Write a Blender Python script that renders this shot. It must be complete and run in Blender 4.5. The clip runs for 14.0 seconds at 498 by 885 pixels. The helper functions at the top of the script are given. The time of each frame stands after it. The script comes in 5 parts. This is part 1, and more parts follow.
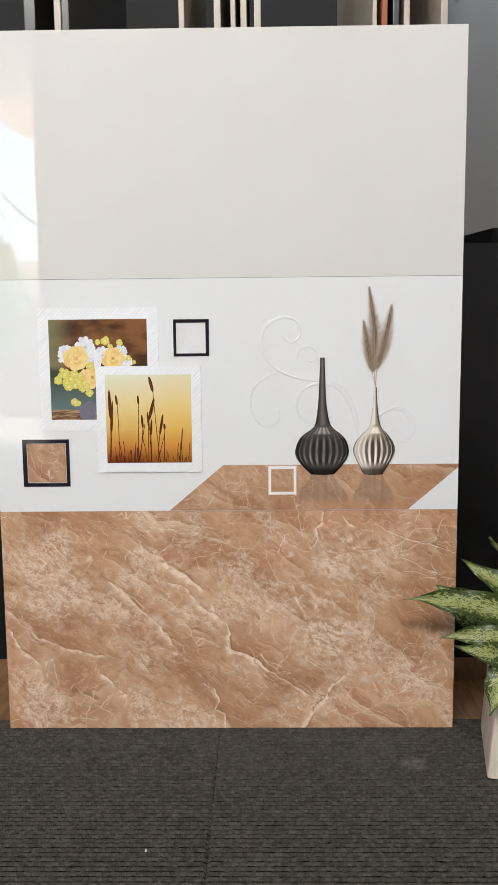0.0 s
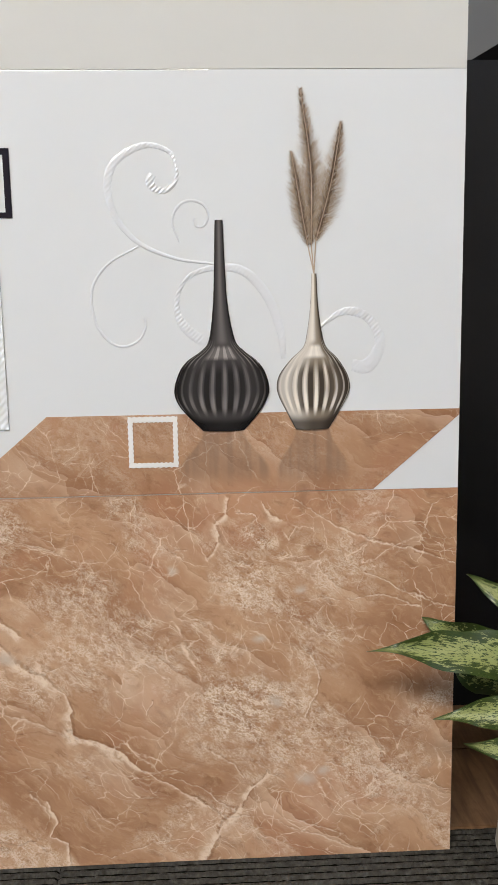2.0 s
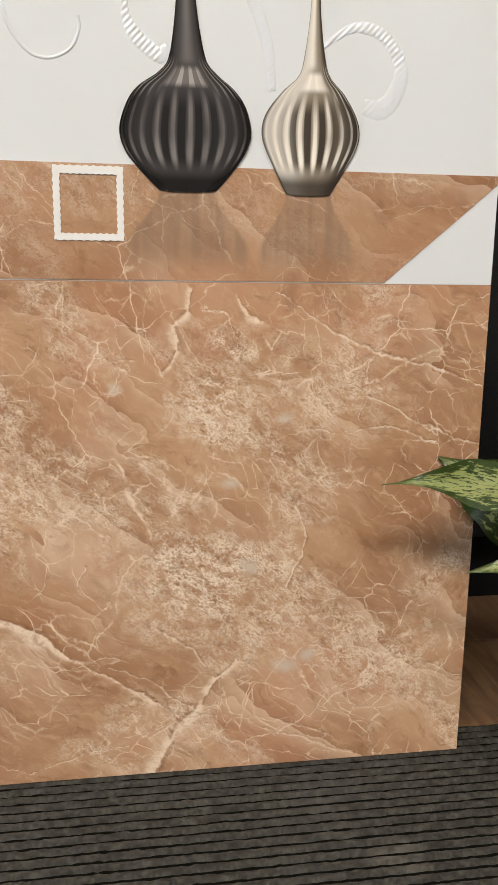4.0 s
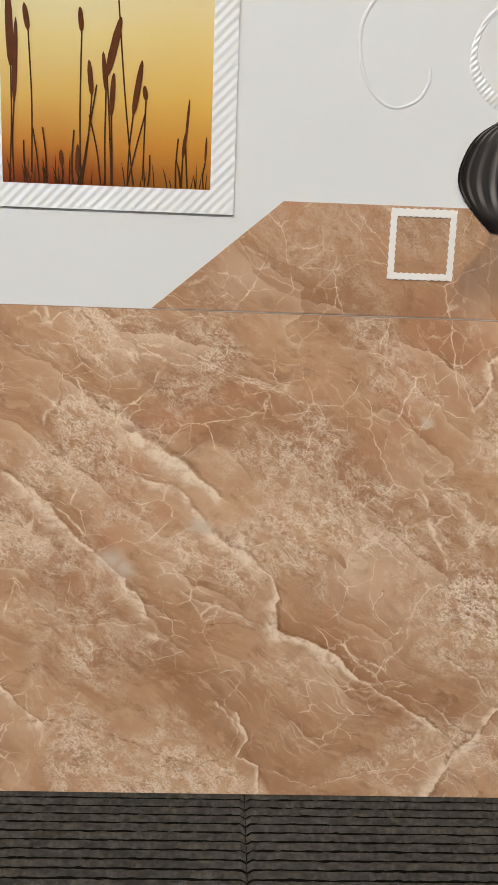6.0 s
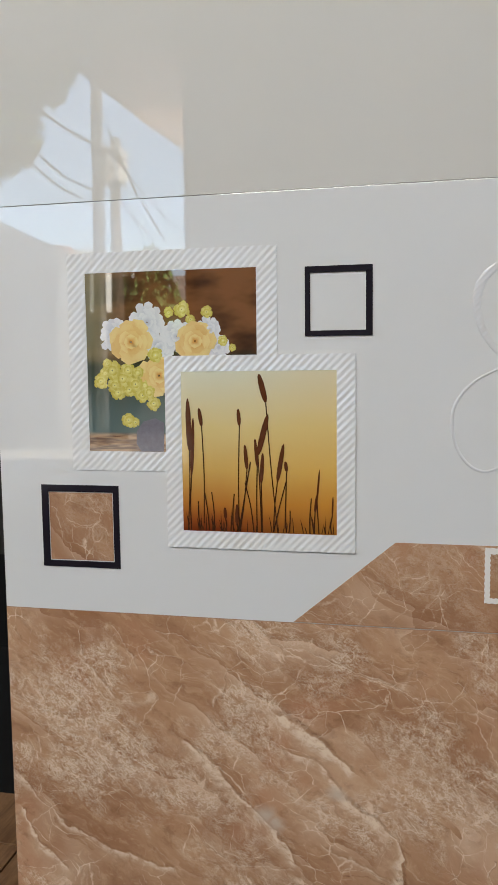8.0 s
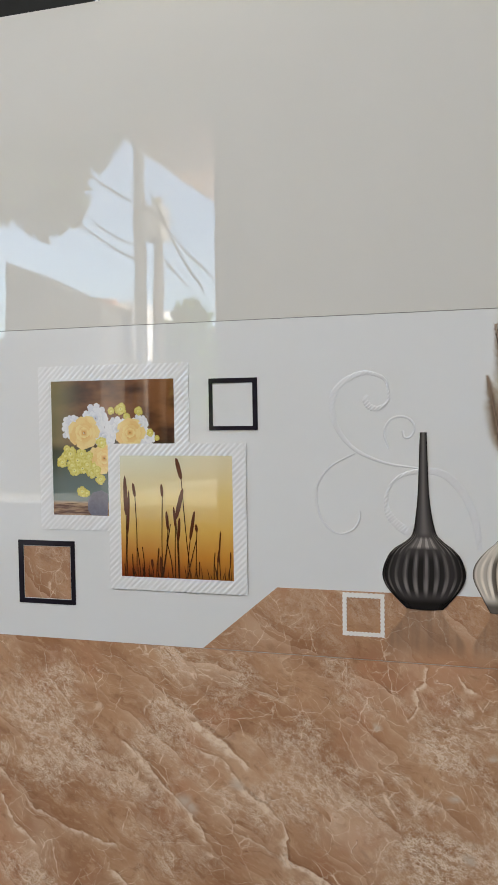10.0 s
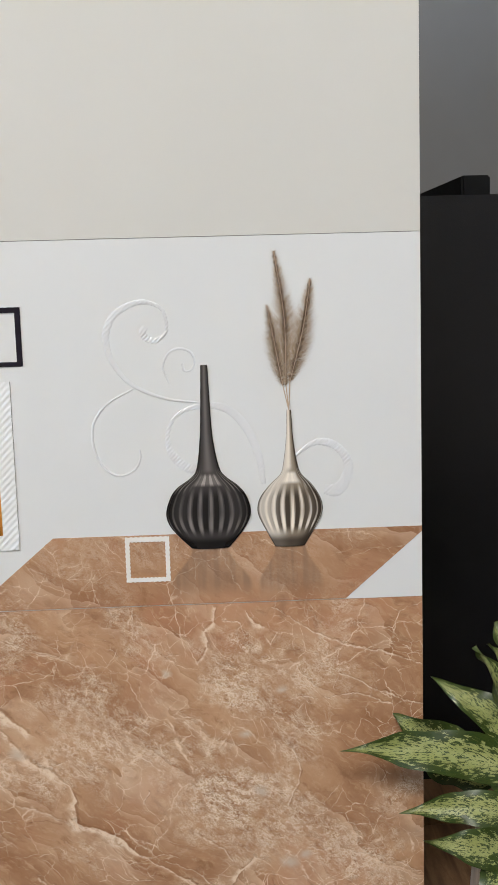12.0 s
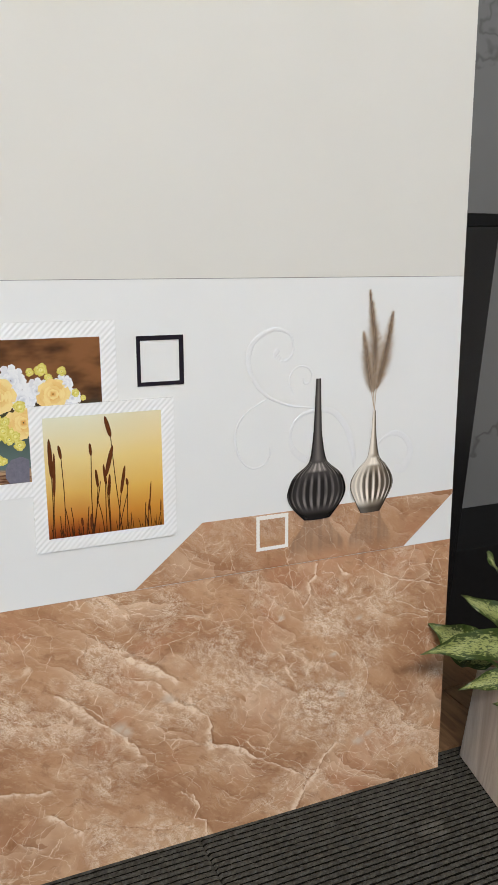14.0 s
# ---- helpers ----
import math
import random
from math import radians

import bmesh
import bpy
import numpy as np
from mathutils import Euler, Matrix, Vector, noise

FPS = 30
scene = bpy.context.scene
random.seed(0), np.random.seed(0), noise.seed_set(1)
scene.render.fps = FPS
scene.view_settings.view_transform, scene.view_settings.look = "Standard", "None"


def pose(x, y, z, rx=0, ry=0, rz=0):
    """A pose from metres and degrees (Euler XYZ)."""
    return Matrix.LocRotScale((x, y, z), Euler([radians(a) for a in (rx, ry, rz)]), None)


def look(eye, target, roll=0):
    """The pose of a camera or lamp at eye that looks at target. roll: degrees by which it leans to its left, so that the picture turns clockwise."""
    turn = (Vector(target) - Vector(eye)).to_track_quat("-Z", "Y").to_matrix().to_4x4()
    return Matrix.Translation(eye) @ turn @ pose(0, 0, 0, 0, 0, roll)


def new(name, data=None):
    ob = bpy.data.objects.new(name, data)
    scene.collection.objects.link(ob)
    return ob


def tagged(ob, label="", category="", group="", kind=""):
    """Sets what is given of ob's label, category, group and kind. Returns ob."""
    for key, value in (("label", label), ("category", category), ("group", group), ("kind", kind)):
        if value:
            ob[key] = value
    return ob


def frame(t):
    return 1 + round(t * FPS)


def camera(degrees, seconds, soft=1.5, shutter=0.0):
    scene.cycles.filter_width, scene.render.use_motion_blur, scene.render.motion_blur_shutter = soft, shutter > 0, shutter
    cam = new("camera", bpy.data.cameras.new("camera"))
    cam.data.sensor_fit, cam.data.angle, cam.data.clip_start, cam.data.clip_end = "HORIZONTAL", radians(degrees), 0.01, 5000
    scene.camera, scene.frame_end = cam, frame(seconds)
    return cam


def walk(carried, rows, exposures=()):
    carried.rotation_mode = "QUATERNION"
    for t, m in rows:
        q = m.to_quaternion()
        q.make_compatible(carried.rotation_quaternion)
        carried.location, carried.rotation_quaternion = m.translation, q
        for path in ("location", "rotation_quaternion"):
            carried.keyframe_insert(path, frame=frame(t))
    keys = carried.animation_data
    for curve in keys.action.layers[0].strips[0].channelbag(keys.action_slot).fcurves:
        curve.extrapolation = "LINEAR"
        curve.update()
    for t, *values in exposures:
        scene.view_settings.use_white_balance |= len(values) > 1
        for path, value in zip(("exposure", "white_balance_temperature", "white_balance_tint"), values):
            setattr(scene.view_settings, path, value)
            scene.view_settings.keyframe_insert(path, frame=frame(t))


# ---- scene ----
LENS = 35.1
cam = camera(LENS, 14.0)
PATH = [
    (0, (0.0433, -1.0043, 0.5306), (0.0288, -0.0139, 0.3927), -0.53),
    (0.5, (0.0557, -0.9311, 0.5127), (0.0514, 0.0600, 0.3795), -0.58),
    (1, (0.0635, -0.8201, 0.4828), (0.0806, 0.1696, 0.3411), -0.54),
    (1.5, (0.0856, -0.6798, 0.4535), (0.1152, 0.3085, 0.3037), -0.77),
    (2, (0.1186, -0.5697, 0.4341), (0.1591, 0.4159, 0.2699), -0.95),
    (2.2, (0.1122, -0.5404, 0.4148), (0.1771, 0.4439, 0.2502), -0.97),
    (4.3, (0.0823, -0.4341, 0.3095), (0.2330, 0.5280, 0.0822), 1.10),
    (4.5, (0.0643, -0.4393, 0.3113), (0.2160, 0.5239, 0.0893), 1.32),
    (5, (0.0204, -0.4383, 0.3145), (0.1639, 0.5252, 0.0884), 1.99),
    (5.5, (-0.0028, -0.4358, 0.3168), (0.0927, 0.5346, 0.0951), 2.19),
    (6, (-0.0351, -0.4383, 0.3219), (-0.0008, 0.5386, 0.1109), 2.11),
    (6.5, (-0.0543, -0.4491, 0.3425), (-0.0921, 0.5316, 0.1506), 1.49),
    (7, (-0.0417, -0.4690, 0.4064), (-0.1474, 0.5069, 0.2153), 0.48),
    (7.5, (-0.0212, -0.5004, 0.4534), (-0.1819, 0.4748, 0.3011), -0.45),
    (7.7, (-0.0111, -0.5126, 0.4709), (-0.1933, 0.4614, 0.3361), -0.68),
    (9.8, (0.1542, -0.6538, 0.5266), (-0.1318, 0.3032, 0.4776), -1.04),
    (10, (0.1613, -0.6709, 0.5308), (-0.1089, 0.2902, 0.4736), -1.10),
    (10.5, (0.2178, -0.6956, 0.5191), (-0.0548, 0.2644, 0.4548), -1.23),
    (11, (0.2438, -0.7096, 0.5075), (0.0014, 0.2580, 0.4366), -1.68),
    (11.5, (0.2387, -0.7004, 0.5064), (0.0637, 0.2803, 0.4190), -1.67),
    (12, (0.1405, -0.6304, 0.5146), (0.1677, 0.3615, 0.3899), -1.67),
    (12.5, (0.0514, -0.5429, 0.5695), (0.2184, 0.4227, 0.3705), -2.88),
    (13, (-0.0439, -0.5908, 0.6088), (0.1857, 0.3483, 0.3531), -2.32),
    (13.5, (-0.1303, -0.6626, 0.6265), (0.1756, 0.2553, 0.3737), -0.68),
    (14, (-0.2562, -0.7003, 0.6217), (0.1255, 0.1944, 0.3897), 0.16),
]
# seconds, stops, white balance, tint: the clip's camera warms and darkens its picture on the way
EXPOSURES = [(0.0, 3.58, 6650, 9), (0.6, 3.52, 6650, 9), (2.2, 3.52, 6650, 9), (4.5, 3.68, 7150, 8), (5.5, 3.6, 7100, 8), (6.5, 3.34, 6850, 8), (7.0, 3.2, 6780, 8), (7.7, 2.98, 6700, 8), (10.0, 2.98, 6620, 8), (11.0, 2.98, 6600, 8), (11.5, 3.04, 6600, 8), (12.2, 3.5, 6700, 8), (13.0, 3.43, 6680, 8), (14.0, 3.48, 6680, 8)]
walk(cam, [(t, look(eye, target, roll)) for t, eye, target, roll in PATH], EXPOSURES)

# ---- light ----
world = bpy.data.worlds.new("sky")
scene.world = world
world.use_nodes = True
wn, wl = world.node_tree.nodes, world.node_tree.links
wn.clear()
sky = wn.new("ShaderNodeTexSky")
sky.sky_type, sky.sun_disc = "NISHITA", False
sky.sun_elevation, sky.sun_rotation = radians(48), radians(70)
sky.dust_density = 2.0
bg = wn.new("ShaderNodeBackground")
bg.inputs["Strength"].default_value = 0.15
wo = wn.new("ShaderNodeOutputWorld")
wl.new(sky.outputs[0], bg.inputs["Color"])
wl.new(bg.outputs[0], wo.inputs["Surface"])

sun = new("sun", bpy.data.lights.new("sun", "SUN"))
sun.data.energy, sun.data.angle, sun.data.color = 4.0, radians(0.5), (1.0, 0.95, 0.87)
sun.matrix_world = look((6, -4.8, 7), (0, -7, 0))


def fill_lamp(name, size_x, size_y, watts, m, color):
    lamp = new(name, bpy.data.lights.new(name, "AREA"))
    lamp.data.shape, lamp.data.size, lamp.data.size_y = "RECTANGLE", size_x, size_y
    lamp.data.energy, lamp.data.color = watts, color
    lamp.matrix_world = m
    return lamp


# added fill lamp for daylight, in an unseen high opening of the shop front
fill_lamp("front_fill_light", 3.4, 0.56, 18.6, look((-0.9, -3.52, 3.4), (0.0, 0.2, 0.1)), (1.0, 0.95, 0.88))

# ---- node helpers ----
class Nodes:
    """A material and short ways to add nodes to it."""

    def __init__(self, name, rough=0.5, spec=0.5, metal=0.0):
        self.mat = bpy.data.materials.new(name)
        self.mat.use_nodes = True
        self.tree = self.mat.node_tree
        self.bsdf = self.tree.nodes["Principled BSDF"]
        self.bsdf.inputs["Roughness"].default_value = rough
        self.bsdf.inputs["Specular IOR Level"].default_value = spec
        self.bsdf.inputs["Metallic"].default_value = metal

    def node(self, kind):
        return self.tree.nodes.new(kind)

    def put(self, value, socket):
        if isinstance(value, bpy.types.NodeSocket):
            self.tree.links.new(value, socket)
        elif isinstance(value, (int, float)) or len(value) == len(socket.default_value):
            socket.default_value = value
        else:
            socket.default_value = (*value, 1.0)

    def coords(self, which="Object"):
        return self.node("ShaderNodeTexCoord").outputs[which]

    def mapped(self, vec, scale=(1, 1, 1), rot=(0, 0, 0), loc=(0, 0, 0)):
        n = self.node("ShaderNodeMapping")
        self.put(vec, n.inputs["Vector"])
        n.inputs["Scale"].default_value, n.inputs["Location"].default_value = scale, loc
        n.inputs["Rotation"].default_value = [radians(a) for a in rot]
        return n.outputs[0]

    def noise(self, vec, scale, detail=4.0, rough=0.55, distortion=0.0, out="Fac"):
        n = self.node("ShaderNodeTexNoise")
        self.put(vec, n.inputs["Vector"])
        for key, value in (("Scale", scale), ("Detail", detail), ("Roughness", rough), ("Distortion", distortion)):
            n.inputs[key].default_value = value
        return n.outputs[out]

    def voronoi(self, vec, scale, feature="DISTANCE_TO_EDGE", out="Distance"):
        n = self.node("ShaderNodeTexVoronoi")
        n.feature = feature
        self.put(vec, n.inputs["Vector"])
        n.inputs["Scale"].default_value = scale
        return n.outputs[out]

    def math(self, op, a, b=0.0, clamp=False):
        n = self.node("ShaderNodeMath")
        n.operation, n.use_clamp = op, clamp
        self.put(a, n.inputs[0])
        self.put(b, n.inputs[1])
        return n.outputs[0]

    def vmath(self, op, a, b=(0, 0, 0), out=0):
        n = self.node("ShaderNodeVectorMath")
        n.operation = op
        self.put(a, n.inputs[0])
        self.put(b, n.inputs[1])
        return n.outputs[out]

    def ramp(self, fac, lo, hi, a=0.0, b=1.0):
        n = self.node("ShaderNodeMapRange")
        n.interpolation_type = "SMOOTHSTEP"
        self.put(fac, n.inputs["Value"])
        for key, value in (("From Min", lo), ("From Max", hi), ("To Min", a), ("To Max", b)):
            n.inputs[key].default_value = value
        return n.outputs[0]

    def mix(self, fac, a, b, blend="MIX"):
        n = self.node("ShaderNodeMix")
        n.data_type, n.blend_type = "RGBA", blend
        self.put(fac, n.inputs[0])
        self.put(a, n.inputs[6])
        self.put(b, n.inputs[7])
        return n.outputs[2]

    def split(self, vec):
        n = self.node("ShaderNodeSeparateXYZ")
        self.put(vec, n.inputs[0])
        return n.outputs

    def join(self, x, y, z):
        n = self.node("ShaderNodeCombineXYZ")
        for value, socket in zip((x, y, z), n.inputs):
            self.put(value, socket)
        return n.outputs[0]

    def bump(self, height, strength=0.3, distance=0.002):
        n = self.node("ShaderNodeBump")
        n.inputs["Strength"].default_value, n.inputs["Distance"].default_value = strength, distance
        self.put(height, n.inputs["Height"])
        self.tree.links.new(n.outputs[0], self.bsdf.inputs["Normal"])

    def color(self, value):
        self.put(value, self.bsdf.inputs["Base Color"])
        return self

    def rough(self, value):
        self.put(value, self.bsdf.inputs["Roughness"])
        return self


def srgb(r, g, b):
    """Linear colour from 0..255 display values."""
    return tuple(((v / 255 + 0.055) / 1.055) ** 2.4 if v > 10 else v / 255 / 12.92 for v in (r, g, b))


def segment_group():
    """A node group: 1 on the segment from A to B, falling to 0 at Width from it."""
    g = bpy.data.node_groups.new("vein_segment", "ShaderNodeTree")
    for name, kind in (("P", "NodeSocketVector"), ("A", "NodeSocketVector"), ("B", "NodeSocketVector"), ("Width", "NodeSocketFloat")):
        g.interface.new_socket(name, in_out="INPUT", socket_type=kind)
    g.interface.new_socket("Mask", in_out="OUTPUT", socket_type="NodeSocketFloat")
    gi, go = g.nodes.new("NodeGroupInput"), g.nodes.new("NodeGroupOutput")

    def vm(op, a, b, out=0):
        n = g.nodes.new("ShaderNodeVectorMath")
        n.operation = op
        g.links.new(a, n.inputs[0])
        g.links.new(b, n.inputs[3 if op == "SCALE" else 1])
        return n.outputs[out]

    pa, ba = vm("SUBTRACT", gi.outputs["P"], gi.outputs["A"]), vm("SUBTRACT", gi.outputs["B"], gi.outputs["A"])
    h = g.nodes.new("ShaderNodeMath")
    h.operation, h.use_clamp = "DIVIDE", True
    g.links.new(vm("DOT_PRODUCT", pa, ba, 1), h.inputs[0])
    g.links.new(vm("DOT_PRODUCT", ba, ba, 1), h.inputs[1])
    d = vm("DISTANCE", pa, vm("SCALE", ba, h.outputs[0]), 1)
    r = g.nodes.new("ShaderNodeMapRange")
    r.interpolation_type = "SMOOTHSTEP"
    g.links.new(d, r.inputs["Value"])
    g.links.new(gi.outputs["Width"], r.inputs["From Max"])
    r.inputs["To Min"].default_value, r.inputs["To Max"].default_value = 1.0, 0.0
    g.links.new(r.outputs[0], go.inputs[0])
    return g


VEIN = segment_group()


def vein(m, p, points, width):
    """The mask of a line through points (x, z) on the coordinates p."""
    total = None
    for a, b in zip(points, points[1:]):
        n = m.node("ShaderNodeGroup")
        n.node_tree = VEIN
        m.put(p, n.inputs["P"])
        n.inputs["A"].default_value, n.inputs["B"].default_value = (a[0], 0, a[1]), (b[0], 0, b[1])
        n.inputs["Width"].default_value = width
        total = n.outputs[0] if total is None else m.math("MAXIMUM", total, n.outputs[0])
    return total


# ---- materials ----
def plain(name, color, rough=0.5, spec=0.5, metal=0.0, grain=0.06, scale=40.0, bump=0.0):
    m = Nodes(name, rough, spec, metal)
    n = m.noise(m.coords(), scale, 5.0)
    low = tuple(c * (1 - grain * 2) for c in color)
    high = tuple(min(1.0, c * (1 + grain * 2)) for c in color)
    m.color(m.mix(n, low, high))
    if bump:
        m.bump(n, bump)
    return m.mat


def glazed_wave(m, strength):
    """The faint waviness of a fired glaze, broad and fine."""
    flat = m.mapped(m.coords(), (1, 0, 1))
    wave = m.math("ADD", m.noise(flat, 14.0, 2.0, 0.4), m.math("MULTIPLY", m.noise(flat, 110.0, 2.0, 0.5), 0.03))
    m.bump(wave, strength, 0.004)


def white_glaze(name, low, high):
    m = Nodes(name, 0.006, 0.72)
    n = m.noise(m.mapped(m.coords(), (1, 0, 1)), 5.0, 3.0)
    m.color(m.mix(n, low, high))
    glazed_wave(m, 0.02)
    return m.mat


def marble(name, slab=True):
    """Brown marble print: strata along the falling diagonal, crumbled pale zones and fine veinlets."""
    m = Nodes(name, 0.16, 0.45)
    half = (0.5, 0.5, 0.5)
    flat = m.mapped(m.coords(), (1, 0, 1))
    broad = m.vmath("SUBTRACT", m.noise(flat, 5.0, 3.0, 0.5, out="Color"), half)
    mid = m.vmath("SUBTRACT", m.noise(flat, 30.0, 3.0, 0.55, out="Color"), half)
    fine = m.vmath("SUBTRACT", m.noise(flat, 170.0, 4.0, 0.65, out="Color"), half)
    w1 = m.vmath("ADD", flat, m.vmath("MULTIPLY", broad, (0.08, 0, 0.08)))
    w2 = m.vmath("ADD", w1, m.vmath("MULTIPLY", mid, (0.018, 0, 0.018)))
    w3 = m.vmath("ADD", w2, m.vmath("MULTIPLY", fine, (0.0045, 0, 0.0045)))
    soft, crisp = m.mapped(w2, (1, 1, 1), (0, -36, 0)), m.mapped(w3, (1, 1, 1), (0, -36, 0))
    cloud = m.noise(m.mapped(soft, (1.0, 1, 2.4)), 6.0, 7.0, 0.62)
    col = m.mix(m.ramp(cloud, 0.36, 0.64), srgb(161, 117, 86), srgb(196, 155, 121))
    col = m.mix(m.ramp(m.noise(w1, 9.0, 3.0), 0.5, 0.66, 0.0, 0.5), col, srgb(190, 136, 104))
    col = m.mix(m.ramp(m.noise(m.mapped(crisp, (1, 1, 3.0)), 60.0, 6.0, 0.7), 0.5, 0.66, 0.0, 0.5), col, srgb(206, 170, 136))
    col = m.mix(m.ramp(m.noise(m.mapped(crisp, (1, 1, 2.0)), 40.0, 6.0, 0.7), 0.48, 0.34, 0.0, 0.5), col, srgb(136, 94, 66))
    # ledges: a sharp pale lip that fades downwards, with a dark line above it
    across = m.split(crisp)[2]
    for scale, slope, steps, where, share in ((3.5, 4.5, 3.4, 7.0, 0.62), (8.0, 6.5, 3.6, 11.0, 0.42)):
        rise = m.math("ADD", m.noise(m.mapped(crisp, (1, 1, 2.2)), scale, 3.0, 0.5), m.math("MULTIPLY", across, slope))
        saw = m.math("FRACT", m.math("MULTIPLY", rise, steps))
        keep = m.ramp(m.noise(w1, where, 3.0), 0.45, 0.6)
        lip = m.math("POWER", saw, 5.0)
        col = m.mix(m.math("MULTIPLY", m.math("MULTIPLY", lip, keep), share), col, srgb(228, 196, 167))
        col = m.mix(m.math("MULTIPLY", m.ramp(saw, 0.0, 0.14, 0.4 * share, 0.0), keep), col, srgb(128, 88, 62))
    # crumbled pale zones with dark pits
    crumb = m.noise(m.mapped(m.mapped(m.vmath("ADD", flat, m.vmath("MULTIPLY", fine, (0.005, 0, 0.005))), (1, 1, 1), (0, -36, 0)), (0.8, 1, 1.35)), 260.0, 4.0, 0.75)
    coarse = m.noise(m.mapped(crisp, (1, 1, 1.5)), 90.0, 5.0, 0.7)
    zone = m.ramp(m.noise(m.mapped(soft, (1, 1, 1.6)), 8.0, 4.0, 0.6), 0.48, 0.62, 0.0, 0.7 if slab else 0.35)
    if slab:
        n = m.node("ShaderNodeAttribute")
        n.attribute_name = "veins"
        ridge, fade, patchy = m.split(n.outputs["Color"])[:3]
        zone = m.math("MAXIMUM", zone, patchy)
    net = m.ramp(m.math("ABSOLUTE", m.math("SUBTRACT", crumb, 0.5)), 0.0, 0.065, 1.0, 0.0)
    col = m.mix(m.math("MULTIPLY", zone, m.ramp(coarse, 0.44, 0.58, 0.0, 0.62)), col, srgb(212, 182, 150))
    col = m.mix(m.math("MULTIPLY", m.math("MULTIPLY", zone, m.ramp(coarse, 0.38, 0.55, 0.15, 1.0)), net), col, srgb(242, 224, 203))
    col = m.mix(m.math("MULTIPLY", zone, m.ramp(crumb, 0.43, 0.35, 0.0, 0.75)), col, srgb(132, 94, 70))
    if not slab:
        col = m.mix(0.28, col, srgb(146, 102, 74))
    # veinlets
    skew = m.mapped(crisp, (1, 1, 1.4))
    for scale, width, where, strength in ((11.0, 0.0075, 7.0, 0.9), (25.0, 0.014, 10.0, 0.9), (60.0, 0.032, 14.0, 0.75)):
        line = m.ramp(m.voronoi(skew, scale), 0.0, width, 1.0, 0.0)
        keep = m.math("MULTIPLY", m.ramp(m.noise(w2, where, 4.0), 0.47, 0.58), m.ramp(coarse, 0.36, 0.6))
        col = m.mix(m.math("MULTIPLY", m.math("MULTIPLY", line, keep), strength if slab else strength * 0.75), col, srgb(238, 214, 188))
    if slab:
        # the large veins of this slab, carried by the mesh
        dark = m.node("ShaderNodeAttribute")
        dark.attribute_name = "dark"
        col = m.mix(m.math("MULTIPLY", m.math("MULTIPLY", fade, m.ramp(coarse, 0.36, 0.6, 0.45, 1.0)), 0.9), col, srgb(*SALMON))
        broken = m.math("MULTIPLY", m.ramp(coarse, 0.36, 0.56, 0.15, 1.0), m.ramp(crumb, 0.38, 0.5, 0.45, 1.0))
        col = m.mix(m.math("MULTIPLY", broken, m.ramp(ridge, 0.05, 0.85, 0.0, 0.85)), col, srgb(*CREAM))
        col = m.mix(m.math("MULTIPLY", dark.outputs["Fac"], m.ramp(crumb, 0.35, 0.55, 0.75, 0.3)), col, srgb(112, 76, 54))
        pale = m.math("SUBTRACT", 1.0, n.outputs["Alpha"])
        col = m.mix(m.math("MULTIPLY", pale, 0.75), col, srgb(206, 190, 172))
    else:
        # the vases mirrored in the printed table top
        x, _, z = m.split(flat)
        for cx, foot, belly in ((0.1235, 0.0155, 0.0350), (0.1900, 0.0130, 0.0275)):
            wide = m.ramp(z, 0.3475, 0.3150, foot, belly)
            inside = m.ramp(m.math("DIVIDE", m.math("ABSOLUTE", m.math("SUBTRACT", x, cx)), wide), 0.9, 1.04, 1.0, 0.0)
            inside = m.math("MULTIPLY", inside, m.math("MULTIPLY", m.ramp(z, 0.3480, 0.3470), m.ramp(z, 0.303, 0.32)))
            flute = m.ramp(m.noise(m.mapped(flat, (1, 0, 0.06)), 160.0, 1.0), 0.35, 0.65, 0.3, 0.62)
            col = m.mix(m.math("MULTIPLY", inside, flute), col, srgb(132, 106, 88))
    m.color(col)
    m.rough(m.ramp(cloud, 0.3, 0.7, 0.14, 0.22))
    m.bump(m.noise(flat, 22.0, 2.0, 0.4), 0.03, 0.004)
    return m.mat


CREAM, SALMON = (238, 218, 194), (216, 181, 150)
# lines (x, z) on the slab, half width, strength: the broad pale veins
SLAB_VEINS = [
    ([(-0.084, 0.231), (-0.065, 0.216), (-0.049, 0.205), (-0.039, 0.197)], 0.0042, 1.0),
    ([(-0.086, 0.204), (-0.072, 0.201), (-0.057, 0.192), (-0.048, 0.180)], 0.0026, 0.75),
    ([(-0.039, 0.170), (-0.020, 0.157), (-0.004, 0.146), (0.002, 0.130), (0.004, 0.110)], 0.0036, 1.0),
    ([(0.001, 0.113), (0.018, 0.105), (0.039, 0.093), (0.053, 0.084), (0.078, 0.063), (0.098, 0.050)], 0.0030, 0.95),
    ([(-0.156, 0.206), (-0.139, 0.189), (-0.125, 0.176), (-0.115, 0.163), (-0.098, 0.146), (-0.088, 0.136), (-0.078, 0.119)], 0.0036, 0.8),
    ([(-0.293, 0.137), (-0.282, 0.115), (-0.268, 0.101), (-0.255, 0.088)], 0.0034, 0.85),
    ([(-0.172, 0.076), (-0.155, 0.063), (-0.144, 0.052)], 0.0038, 0.9),
    ([(-0.299, 0.166), (-0.270, 0.142), (-0.252, 0.125), (-0.226, 0.112), (-0.197, 0.107), (-0.172, 0.102)], 0.0024, 0.6),
    ([(-0.147, 0.124), (-0.119, 0.112), (-0.078, 0.112)], 0.0016, 0.5),
]
